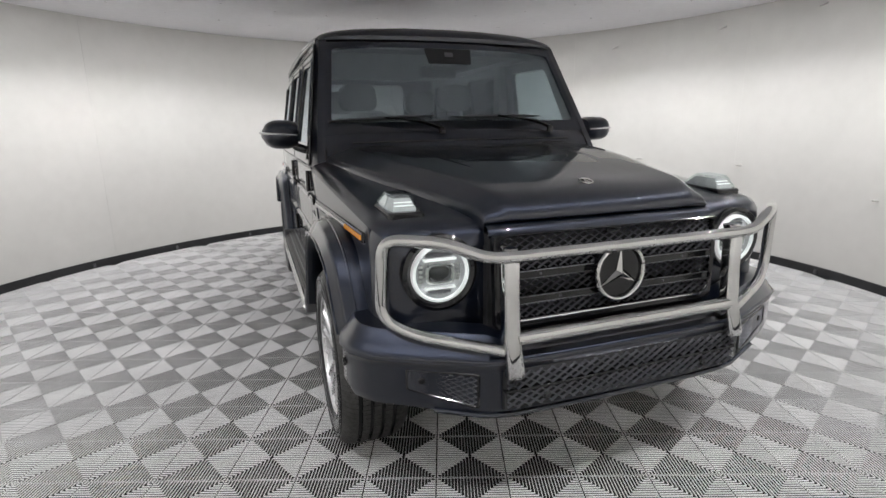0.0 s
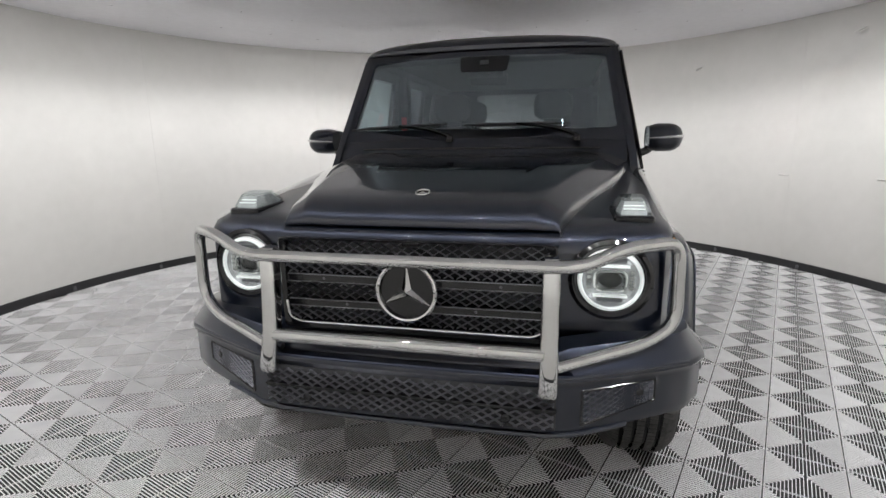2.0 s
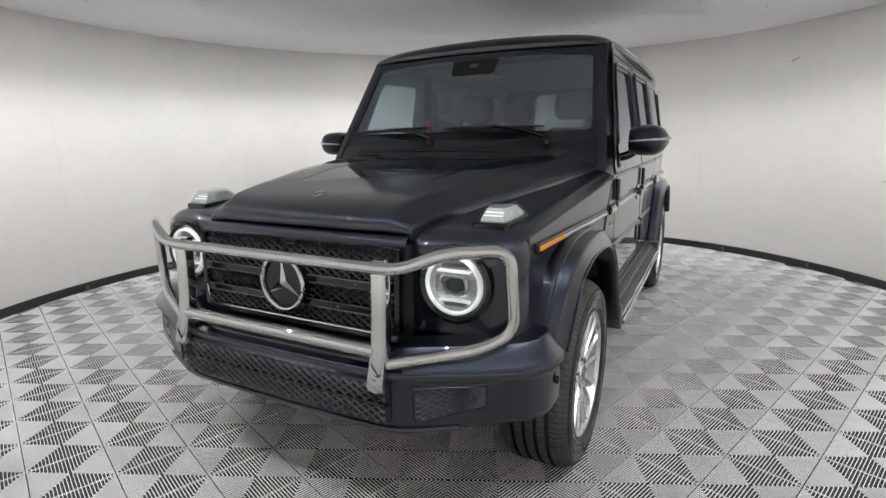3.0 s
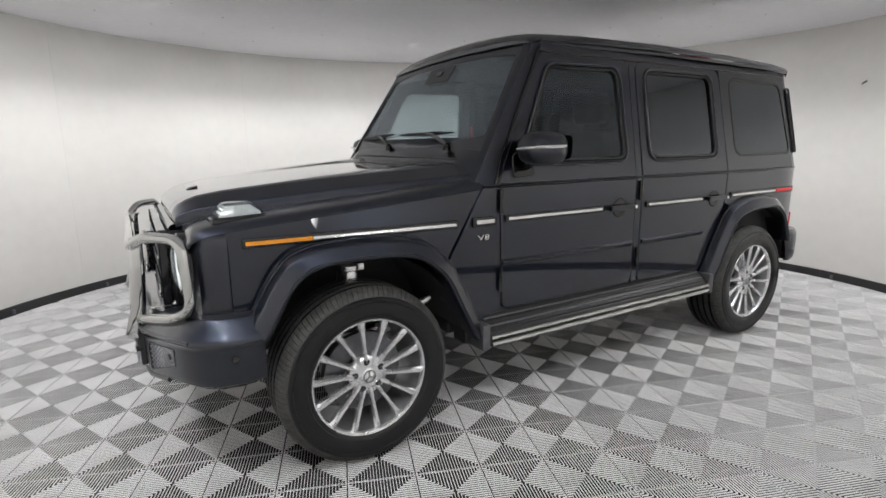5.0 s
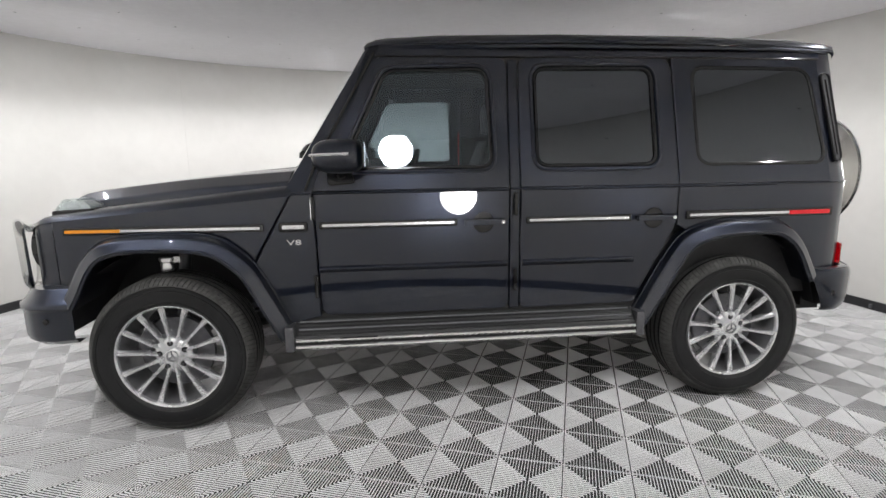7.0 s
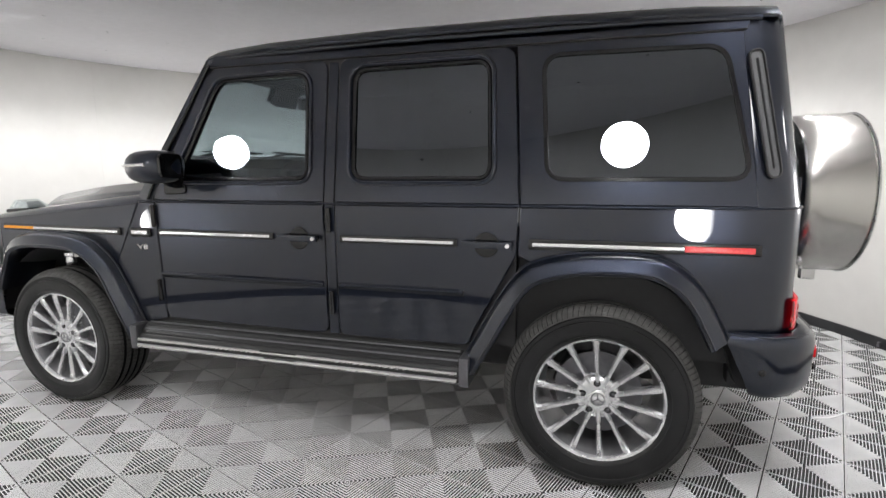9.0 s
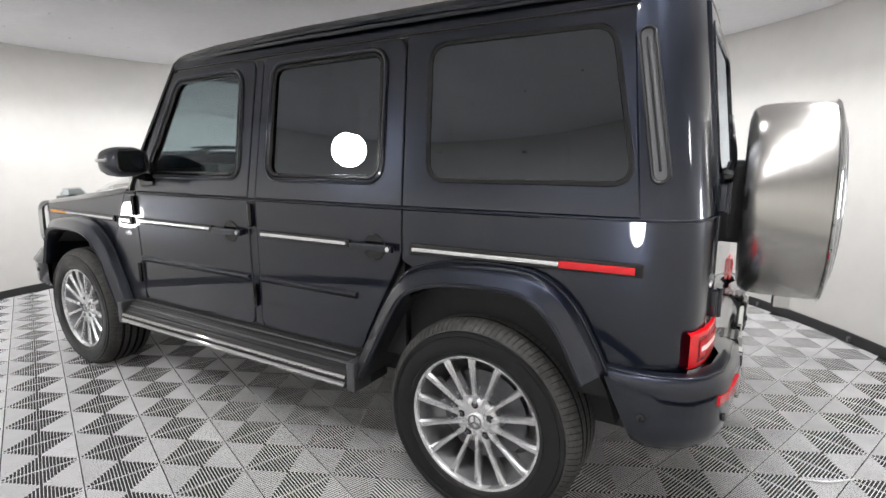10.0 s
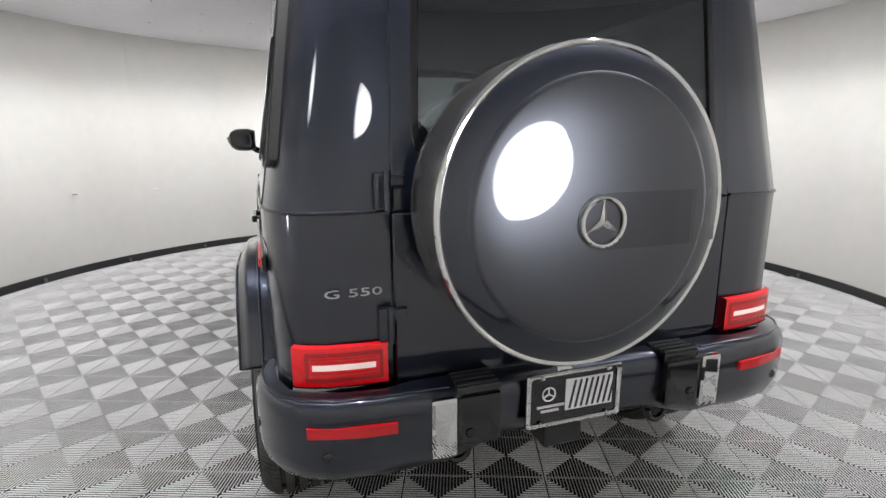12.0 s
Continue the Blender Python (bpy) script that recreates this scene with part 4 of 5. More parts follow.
letters("G 550", 0.050, 0.002, BARREL, tailgate, Matrix.Translation((-2.166, 0.652, 0.953)) @ pose(0, 0, 0, 90, 0, -90) @ Matrix.Diagonal((1.22, 0.62, 1, 1)), "chrome letter")
part("wiper_arm", tube(smooth_path([(-2.165, 0.36, 1.275), (-2.185, 0.33, 1.33), (-2.165, 0.20, 1.44), (-2.15, 0.05, 1.50)]), 0.009, 8), GLOSSB, tailgate, smooth=True)
part("wiper_pivot", lathe([(0.0, 0.03), (0.022, 0.028), (0.028, 0.0)], 16, "x"), GLOSSB, tailgate, smooth=True, m=pose(-2.16, 0.36, 1.275, 0, 0, 180))

# spare wheel in its steel drum
spare = part("spare_wheel_cover", lathe([(0.18, 0.16), (0.30, 0.16), (0.330, 0.150), (0.343, 0.125), (0.348, 0.08), (0.348, -0.075), (0.343, -0.10)], 96, "x"), BRUSH, car, "round spare wheel cover with brushed steel band", smooth=True, m=pose(-2.376, 0.170, 1.180) @ Matrix.Diagonal((0.97, 1.02, 1.02, 1)))
part("rim_bead", lathe([(0.346 + 0.007 * math.cos(a), -0.102 + 0.007 * math.sin(a)) for a in [2 * math.pi * j / 10 for j in range(10)]], 96, "x", close=True), CHROME, spare, smooth=True)
part("face_ring", lathe([(0.342, -0.106), (0.325, -0.116), (0.305, -0.121), (0.288, -0.125)], 96, "x"), PAINT, spare, "dark gloss outer ring", smooth=True)
part("face_disc", lathe([(0.288, -0.125), (0.283, -0.1285), (0.276, -0.1300), (0.20, -0.1307), (0.10, -0.1311), (0.0, -0.1312)], 96, "x"), mat("satin_graphite", (0.034, 0.037, 0.047), 0.30, 0.8, coat=1.0, grain=0.08, grain_scale=1800), spare, "satin graphite disc", smooth=True)
rows = []
for u in (0.062, 0.058, 0.050, 0.035, 0.015, 0.0, -0.05, -0.12, -0.19, -0.23, -0.26, -0.285, -0.305, -0.318):
    v = 0.062 * math.sqrt(max(0.0, 1 - (u / 0.0625) ** 2)) if u > 0 else 0.061
    xf = -0.1342 + (0.0 if u > -0.19 else 1.35 * (-0.19 - u) ** 2)
    rows.append([(xf, u - 0.015, -v - 0.018), (xf, u - 0.015, v - 0.018), (xf + 0.02, u - 0.015, v - 0.018), (xf + 0.02, u - 0.015, -v - 0.018)])
bm = loft(rows, closed=True, caps=True)
part("nameplate_panel", bm, mat("dark_satin_graphite", (0.018, 0.020, 0.027), 0.30, 0.8, coat=1.0, grain=0.08, grain_scale=1800), spare, "flat dark panel with star")
star_badge(spare, 0.056, pose(-0.135, -0.012, -0.018, 0, 0, 180), 0.007, 0.005, None)
part("latch", box_mesh((-0.03, -0.022, -0.398), (0.03, 0.022, -0.344), 0.006), CHROME, spare, "small chrome latch")
part("carrier", box_mesh((-2.26, 0.02, 1.03), (-2.16, 0.32, 1.33), 0.02), CABIN, car)

# tail lamps, bumper, plate
for s in (1, -1):
    plan = [(-2.128, 0.812), (-2.138, 0.800), (-2.148, 0.781), (-2.166, 0.725), (-2.176, 0.65), (-2.180, 0.568)]
    out = lambda k: [(x - k * 0.6, s * (y + k * 0.5)) for x, y in plan]
    rows = [[(x, y, z) for x, y in out(k)] for k, z in ((-0.012, 0.702), (0.004, 0.705), (0.006, 0.711), (0.006, 0.806), (0.004, 0.813), (-0.012, 0.817))]
    lamp = part("tail_light", loft(rows), RED, car, "red wraparound tail light with pale bar", smooth=True)
    def face(y, plan=plan):
        for (xa, ya), (xb, yb) in zip(plan, plan[1:]):
            if yb <= y <= ya:
                return xa + (xb - xa) * (y - ya) / (yb - ya) - 0.004
        return plan[-1][0]

    for name, y0, y1, z0, z1, mt, o in (("dark_frame", 0.584, 0.784, 0.719, 0.799, DEEPRED, 0.0015), ("inner_lens", 0.594, 0.774, 0.730, 0.788, RED, 0.003), ("light_bar", 0.604, 0.766, 0.752, 0.768, SOFTW, 0.0045)):
        rows = [[(face(y) - o, s * y, z) for y in [y0 + (y1 - y0) * j / 6 for j in range(7)]] for z in (z0, z1)]
        part(name, loft(rows), mt, lamp, smooth=True)
    for k in range(6):
        z = 0.7345 + 0.0098 * k
        if abs(z - 0.760) > 0.010:
            part("lens_rib", tube([(face(y) - 0.0035, s * y, z) for y in [0.598 + 0.172 * j / 6 for j in range(7)]], 0.0014, 6), DEEPRED, lamp, smooth=True)
    rows = [[(x - 0.004, s * (y + 0.004), z) for x, y in plan] for z in (0.694, 0.702)]
    part("lamp_trim", loft(rows), CHROME, lamp, smooth=True)
RBP = [(-1.885, 0.885), (-1.97, 0.905), (-2.06, 0.895), (-2.135, 0.865), (-2.195, 0.81), (-2.230, 0.73), (-2.243, 0.62), (-2.248, 0.50), (-2.250, 0.42), (-2.250, 0.25), (-2.250, 0.0)]
RBP = RBP + [(x, -y) for x, y in reversed(RBP[:-1])]
rows = []
for out_, z in ((-0.07, 0.694), (-0.03, 0.692), (-0.012, 0.688), (0.002, 0.680), (0.011, 0.669), (0.016, 0.654), (0.018, 0.636), (0.017, 0.60), (0.014, 0.53), (0.008, 0.50), (-0.006, 0.475), (-0.03, 0.455), (-0.10, 0.44)):
    row = []
    for i, (x, y) in enumerate(RBP):
        mid = abs(y) < 0.40
        n = Vector((-1, 0)) if abs(y) < 0.6 else Vector((-0.6, 0.8 * (1 if y > 0 else -1)))
        if abs(y) > 0.85:
            n = Vector((-0.1, 1 if y > 0 else -1))
        zz = z + (0.035 if mid and z < 0.56 else 0) - (0.0 if not mid else 0.008)
        o = out_ - (0.035 if abs(y) < 0.40 else 0)
        # the end beside the wheel leans back towards its foot
        lean = max(0.0, min(1.0, (x + 2.10) / 0.215)) * max(0.0, 0.690 - z) * 0.46
        row.append((x + n.x * o - lean, y + n.y * o * 0.6, zz))
    rows.append(row)
EDGE_ROW = [Vector(p) for p in rows[2]]
rb = part("rear_bumper", loft(rows), PAINT, car, "dark rear bumper with steel blocks", smooth=True)
for side in (1, -1):
    part("edge_bead", tube([p + Vector((0, 0, 0.001)) for p in EDGE_ROW if 0.40 < side * p.y], 0.0035, 8), PAINT, rb, smooth=True)
for s in (1, -1):
    rows = [[(x - 0.003, s * (y + 0.002), z) for x, y in ((-2.222, 0.790), (-2.243, 0.72), (-2.258, 0.65), (-2.265, 0.565))] for z in (0.598, 0.627)]
    bm = loft(rows)
    got = bmesh.ops.extrude_face_region(bm, geom=bm.faces[:])
    for gm in got["geom"]:
        if isinstance(gm, bmesh.types.BMVert):
            gm.co.x += 0.012
    part("reflector", bm, REDREF, rb, "slim red reflector")
    part("steel_block", box_mesh((-2.272, min(s * 0.405, s * 0.478), 0.500), (-2.12, max(s * 0.405, s * 0.478), 0.672), 0.012), CHROME, rb, "polished steel block")
    part("towing_block", box_mesh((-2.268, min(s * 0.275, s * 0.404), 0.520), (-2.13, max(s * 0.275, s * 0.404), 0.665), 0.012), GLOSSB, rb)
    part("tread_pad", box_mesh((-2.255, min(s * 0.272, s * 0.402), 0.655), (-2.135, max(s * 0.272, s * 0.402), 0.690), 0.008), GLOSSB, rb)
    for k in range(5):
        part("tread_rib", box_mesh((-2.250 + 0.023 * k, min(s * 0.278, s * 0.398), 0.688), (-2.238 + 0.023 * k, max(s * 0.278, s * 0.398), 0.695), 0.002), TRIM, rb)
    for y, z, x in ((0.368, 0.560, -2.270), (0.745, 0.545, -2.237)):
        part("sensor", lathe([(0.0, 0.004), (0.009, 0.005), (0.013, 0.003), (0.014, -0.004)], 16, "x"), GLOSSB, rb, m=pose(x, s * y, z, 0, 0, 180))
    part("towing_eye", tube([Vector((-2.14, s * 0.36 + 0.035 * math.cos(a), 0.43 + 0.035 * math.sin(a))) for a in [math.pi * (0.95 + 1.1 * j / 12) for j in range(13)]], 0.011, 8), GLOSSB, rb, smooth=True)
    part("sensor", lathe([(0.0, 0.004), (0.009, 0.005), (0.013, 0.003), (0.014, -0.004)], 16, "y"), GLOSSB, rb, m=pose(-2.02, s * 0.911, 0.56, 0, 0, 0 if s > 0 else 180))
plate = empty("number_plate")
plate.parent = car
tagged(plate, label="black dealer plate in a bright frame")
plate.matrix_basis = pose(-2.245, 0.038, 0.606)
part("plate", box_mesh((-0.006, -0.150, -0.077), (0.004, 0.150, 0.077), 0.003), GLOSSB, plate)
part("plate_frame", slab(rounded([(-0.156, -0.083), (0.156, -0.083), (0.156, 0.083), (-0.156, 0.083)], 0.012), lambda u, v, d: (-0.014 + d, u, v), 0.014, hole=rounded([(-0.141, -0.070), (0.141, -0.070), (0.141, 0.070), (-0.141, 0.070)], 0.01)), CHROME, plate, "bright plate frame")
part("badge_ring", lathe([(0.020 + 0.0025 * math.cos(a), -0.0085 + 0.002 * math.sin(a)) for a in [2 * math.pi * j / 6 for j in range(6)]], 28, "x", close=True), WHITEP, plate, m=pose(0, 0.085, 0.018))
for a in (90, 210, 330):
    part("badge_arm", box_mesh((-0.009, -0.0018, 0), (-0.006, 0.0018, 0.019)), WHITEP, plate, m=pose(0, 0.085, 0.018, a - 90, 0, 0))
for k, (w, z) in enumerate(((0.052, -0.020), (0.034, -0.034))):
    part("printed_bar", box_mesh((-0.008, 0.085 - w, z - 0.004), (-0.006, 0.085 + w * 0.7, z + 0.004)), WHITEP, plate)
part("sticker", box_mesh((-0.008, -0.128, -0.042), (-0.006, 0.030, 0.055)), WHITEP, plate)
for k in range(8):
    bm = loft([[(-0.0095, 0.020 - 0.019 * k - dy - sh, z) for dy in (0, 0.007)] for sh, z in ((0.0, -0.036), (0.018, 0.049))])
    got = bmesh.ops.extrude_face_region(bm, geom=bm.faces[:])
    for gm in got["geom"]:
        if isinstance(gm, bmesh.types.BMVert):
            gm.co.x += 0.0015
    part("printed_stripe", bm, GLOSSB, plate)
for y in (-0.11, 0.11):
    for z in (-0.072, 0.072):
        part("plate_screw", lathe([(0.0, -0.018), (0.006, -0.017), (0.008, -0.012)], 12, "x"), CHROME, plate, m=pose(0, y, z))

# ---- front: grille, bumper, guard ----


def lattice(y0, y1, z0, z1, pitch, w, x0, x1, slope=0.62):
    """Crossing slanted bars filling a rectangle."""
    bm = bmesh.new()
    h = z1 - z0
    for d in (1, -1):
        run = h / slope
        n = int((y1 - y0 + run) / pitch) + 2
        for k in range(n):
            a = y0 - run + k * pitch
            p, q = (a, z0), (a + run, z1)
            if d < 0:
                p, q = (p[0], z1), (q[0], z0)
            t0 = max(0.0, (y0 - p[0]) / run)
            t1 = min(1.0, (y1 - p[0]) / run)
            if t1 - t0 < 0.02:
                continue
            A = Vector((0, p[0] + (q[0] - p[0]) * t0, p[1] + (q[1] - p[1]) * t0))
            B = Vector((0, p[0] + (q[0] - p[0]) * t1, p[1] + (q[1] - p[1]) * t1))
            o = Vector((0, -(B - A).z, (B - A).y)).normalized() * w / 2
            vs = [bm.verts.new((x, *(P + sgn * o)[1:])) for x in (x0, x1) for P, sgn in ((A, 1), (B, 1), (B, -1), (A, -1))]
            for f in ((0, 1, 2, 3), (0, 4, 5, 1), (2, 6, 7, 3), (1, 5, 6, 2), (3, 7, 4, 0)):
                bm.faces.new([vs[i] for i in f])
    return bm


MESHB = mat("grille_mesh", (0.34, 0.34, 0.37), 0.30, 0.8, grain=0.1)
# header between hood and grille, with the slim upper mesh
part("nose_header", loft([[(x, y, z) for y in [-0.472 + 0.118 * k for k in range(9)]] for x, z in ((2.03, 1.044), (2.085, 1.046), (2.108, 1.042), (2.120, 1.032), (2.126, 1.014), (2.120, 1.006))]), PAINT, car, smooth=True)
part("grille_cavity", box_mesh((2.02, -0.47, 0.66), (2.115, 0.47, 1.016)), CABIN, car)
grille = part("grille", slab(rounded([(-0.462, 0.700), (0.462, 0.700), (0.470, 1.020), (-0.470, 1.020)], 0.02), lambda u, v, d: (2.166 - 0.02 * (v - 0.85) - d, u, v), 0.03, hole=rounded([(-0.444, 0.728), (0.444, 0.728), (0.448, 1.012), (-0.448, 1.012)], 0.03)), GLOSSB, car, "black grille with bright star")
part("upper_mesh", lattice(-0.452, 0.452, 0.958, 1.006, 0.042, 0.0027, 2.136, 2.144, 0.60), MESHB, grille)
part("upper_bar", box_mesh((2.12, -0.462, 0.944), (2.165, 0.462, 0.957), 0.004), GLOSSB, grille)
for z0, z1 in ((0.900, 0.944), (0.812, 0.864), (0.732, 0.777)):
    part("mesh_band", lattice(-0.442, 0.442, z0, z1, 0.042, 0.0028, 2.156, 2.165, 0.60), MESHB, grille)
for z0, z1 in ((0.866, 0.898), (0.779, 0.810)):
    part("louvre", box_mesh((2.125, -0.436, z0), (2.170, 0.436, z1), 0.004), GLOSSB, grille)
    for z in (z0 + 0.003, z1 - 0.003):
        part("louvre_edge", tube([(2.171, -0.432, z), (2.171, 0.432, z)], 0.0022, 8), ALLOYD, grille, smooth=True)
part("lower_edge", tube(bent_path([(2.172, -0.442, 0.80), (2.172, -0.436, 0.742), (2.172, -0.40, 0.724), (2.172, 0.40, 0.724), (2.172, 0.436, 0.742), (2.172, 0.442, 0.80)], 0.03), 0.005, 8), CHROME, grille, smooth=True)
star_badge(grille, 0.104, pose(2.196, 0, 0.860), 0.016, 0.008, GLOSSB)
part("badge_mount", lathe([(0.095, -0.05), (0.100, 0.0), (0.0, 0.0)], 40, "x"), GLOSSB, grille, smooth=True, m=pose(2.19, 0, 0.860))
part("camera", box_mesh((2.125, -0.028, 0.992), (2.150, 0.028, 1.016), 0.008), GLOSSB, grille)
for y in (-0.30, 0.30, -0.22, 0.22):
    part("rivet", lathe([(0.0, 0.003), (0.004, 0.002), (0.005, 0.0)], 10, "x"), ALLOYD, grille, m=pose(2.170, y, 0.882 if abs(y) > 0.25 else 0.795))

FBP = [(1.875, 0.880), (1.95, 0.895), (2.02, 0.885), (2.075, 0.845), (2.115, 0.775), (2.150, 0.68), (2.180, 0.59), (2.205, 0.515), (2.218, 0.44), (2.225, 0.30), (2.228, 0.15), (2.228, 0.0)]
FBP = FBP + [(x, -y) for x, y in reversed(FBP[:-1])]


def bumper_row(path, o, z, mid_drop=0.0):
    row = []
    for i, (x, y) in enumerate(path):
        p0, p1 = Vector(path[max(i - 1, 0)]), Vector(path[min(i + 1, len(path) - 1)])
        t = (p1 - p0).normalized()
        n = Vector((t.y, -t.x))
        if n.dot(Vector((x - 1.2, y))) < 0:
            n = -n
        w = min(1.0, max(0.0, (abs(y) - 0.50) / 0.30))
        low = min(1.0, max(0.0, (0.62 - z) / 0.14))
        lift = w * (0.026 + 0.024 * low)
        row.append((x + n.x * o, y + n.y * o, z + lift - (mid_drop if abs(y) < 0.50 else 0)))
    return row


FRONT_ROWS = ((-0.09, -0.09, 0.712, 0.03), (-0.004, -0.002, 0.708, 0.03), (0.006, 0.006, 0.700, 0.03), (0.004, 0.026, 0.670, 0.02), (0.008, 0.042, 0.650, 0.006), (0.044, 0.050, 0.641, 0.0), (0.053, 0.054, 0.633, 0.0), (0.055, 0.055, 0.622, 0.0), (0.047, 0.048, 0.610, 0.0), (0.044, 0.044, 0.596, 0.0), (0.044, 0.044, 0.470, 0.0), (0.034, 0.034, 0.440, 0.0), (0.0, 0.0, 0.415, 0.0), (-0.09, -0.09, 0.41, 0.0))
rows = []
for om, oc, z, d in FRONT_ROWS:
    mid, end = bumper_row(FBP, om, z, d), bumper_row(FBP, oc, z, d)
    rows.append([m if abs(p[1]) < 0.50 else e for p, m, e in zip(FBP, mid, end)])
fb = part("front_bumper", loft(rows), PAINT, car, "dark front bumper with mesh inlets", smooth=True)
part("bumper_lip", tube([Vector(p) for p in bumper_row([(x, y) for x, y in FBP if abs(y) < 0.72], 0.036, 0.439)], 0.010, 8), PAINT, fb, smooth=True)
part("bumper_edge", tube([Vector(p) for p in bumper_row([(x, y) for x, y in FBP if abs(y) < 0.86], 0.052, 0.634)], 0.006, 8), PAINT, fb, smooth=True)
# black plate on the uncut bumper stands in for the opening's shaded depth
part("inlet_back", box_mesh((2.235, -0.480, 0.470), (2.2745, 0.480, 0.602), 0.004), CABIN, fb)
part("inlet_mesh", lattice(-0.474, 0.474, 0.476, 0.532, 0.042, 0.0030, 2.278, 2.287, 0.60), MESHB, fb)
part("inlet_mesh", lattice(-0.474, 0.474, 0.542, 0.598, 0.042, 0.0030, 2.278, 2.287, 0.60), MESHB, fb)
part("inlet_bar", box_mesh((2.262, -0.482, 0.532), (2.286, 0.482, 0.542), 0.003), GLOSSB, fb)
for y in (-0.33, 0.33):
    part("sensor", lathe([(0.0, 0.008), (0.010, 0.008), (0.015, 0.002), (0.016, -0.004)], 16, "x"), GLOSSB, fb, m=pose(2.284, y, 0.500))
for s in (1, -1):
    a, b = Vector((2.229, 0.555)), Vector((2.153, 0.768))
    ang = math.degrees(math.atan2(-(b.x - a.x), b.y - a.y))
    L = (b - a).length
    pm = Matrix.Translation((a.x, s * a.y, 0)) @ pose(0, 0, 0, 0, 0, s * ang) @ pose(-0.009, 0, 0)
    lo, hi = (0.0, L) if s > 0 else (-L, 0.0)

    def slant(bm, L=L):
        for v in bm.verts:
            f, q = min(1.0, abs(v.co.y) / L), (v.co.z - 0.480) / 0.110
            v.co.z = 0.482 + 0.068 * f + q * (0.103 - 0.040 * f)
        return bm

    # again a black plate in place of a shaded opening
    part("side_inlet_back", slant(box_mesh((-0.03, lo, 0.478), (0.0155, hi, 0.592), 0.004)), CABIN, fb, m=pm)
    e0, e1 = (0.0, L * 0.66) if s > 0 else (-L * 0.66, 0.0)
    part("side_inlet_mesh", slant(lattice(e0, e1, 0.480, 0.590, 0.034, 0.0030, 0.015, 0.0205, 0.6)), MESHB, fb, m=pm)
    e0 = (L * 0.66) if s > 0 else -L
    tagged(part("side_inlet_plate", slant(lattice(e0, e0 + L * 0.34, 0.480, 0.590, 0.020, 0.0042, 0.015, 0.0205)), MESHB, fb, m=pm), kind="stuff")
    frame_out = rounded([(lo - 0.007, 0.470), (hi + 0.007, 0.470), (hi + 0.007, 0.600), (lo - 0.007, 0.600)], 0.012)
    frame_in = rounded([(lo + 0.004, 0.481), (hi - 0.004, 0.481), (hi - 0.004, 0.589), (lo + 0.004, 0.589)], 0.010)
    part("side_inlet_frame", slant(slab(frame_out, lambda u, v, d: (0.0225 - d, u, v), 0.022, hole=frame_in)), GLOSSB, fb, m=pm)
    part("sensor", lathe([(0.0, 0.010), (0.009, 0.010), (0.014, 0.004), (0.015, -0.004)], 16, "x"), GLOSSB, fb, m=pm @ pose(0.014, s * L * 0.80, 0.575))
    part("sensor", lathe([(0.0, 0.004), (0.009, 0.005), (0.013, 0.003), (0.014, -0.004)], 16, "y"), GLOSSB, fb, m=pose(1.975, s * 0.940, 0.590, 0, 0, 0 if s > 0 else 180))

guard = empty("grille_guard")
guard.parent = car
tagged(guard, label="polished steel tube guard over the grille")
for s in (1, -1):
    rows = []
    for x, z, w in ((2.262, 1.000, 0.022), (2.272, 0.985, 0.026), (2.276, 0.85, 0.027), (2.286, 0.72, 0.028), (2.318, 0.610, 0.029), (2.312, 0.592, 0.028)):
        rows.append([(x - 0.0275 + 0.0275 * math.copysign(abs(math.cos(a)) ** 0.55, math.cos(a)), s * (0.455 + w * math.copysign(abs(math.sin(a)) ** 0.55, math.sin(a))), z) for a in [2 * math.pi * (j + 0.5) / 16 for j in range(16)]])
    part("upright", loft(rows, closed=True, caps=True), CHROME, guard, smooth=True)
    loop = bent_path([(2.262, s * 0.43, 0.975), (2.262, s * 0.535, 0.978), (2.215, s * 0.665, 1.030), (2.105, s * 0.822, 1.030), (2.092, s * 0.832, 0.770), (2.15, s * 0.735, 0.718), (2.258, s * 0.470, 0.665)], 0.06, 6)
    part("side_loop", tube(loop, 0.020, 16), CHROME, guard, smooth=True)
    part("bracket", box_mesh((2.17, min(s * 0.435, s * 0.475), 0.60), (2.27, max(s * 0.435, s * 0.475), 0.66), 0.008), TRIM, guard)
part("upper_tube", tube([(2.262, -0.45, 0.975), (2.262, 0.45, 0.975)], 0.020, 16), CHROME, guard, smooth=True)
part("lower_tube", tube([(2.268, -0.44, 0.708), (2.268, 0.44, 0.708)], 0.024, 16), CHROME, guard, smooth=True)

# ---- wheels ----
TYRE = [(0.250, -0.116), (0.258, -0.128), (0.272, -0.136), (0.300, -0.1405), (0.328, -0.1410), (0.340, -0.1395), (0.344, -0.1412), (0.350, -0.1405), (0.353, -0.1345), (0.362, -0.127), (0.372, -0.116), (0.3805, -0.101), (0.384, -0.088)]
GROOVES = (-0.066, -0.022, 0.022, 0.066)


def tyre_profile():
    p = list(TYRE)
    for g in GROOVES:
        r = 0.391 - 0.12 * g * g * 2
        p += [(r, g - 0.0065), (r - 0.012, g - 0.005), (r - 0.012, g + 0.005), (r, g + 0.0065)]
    return p + [(r, -t) for r, t in reversed(TYRE)]


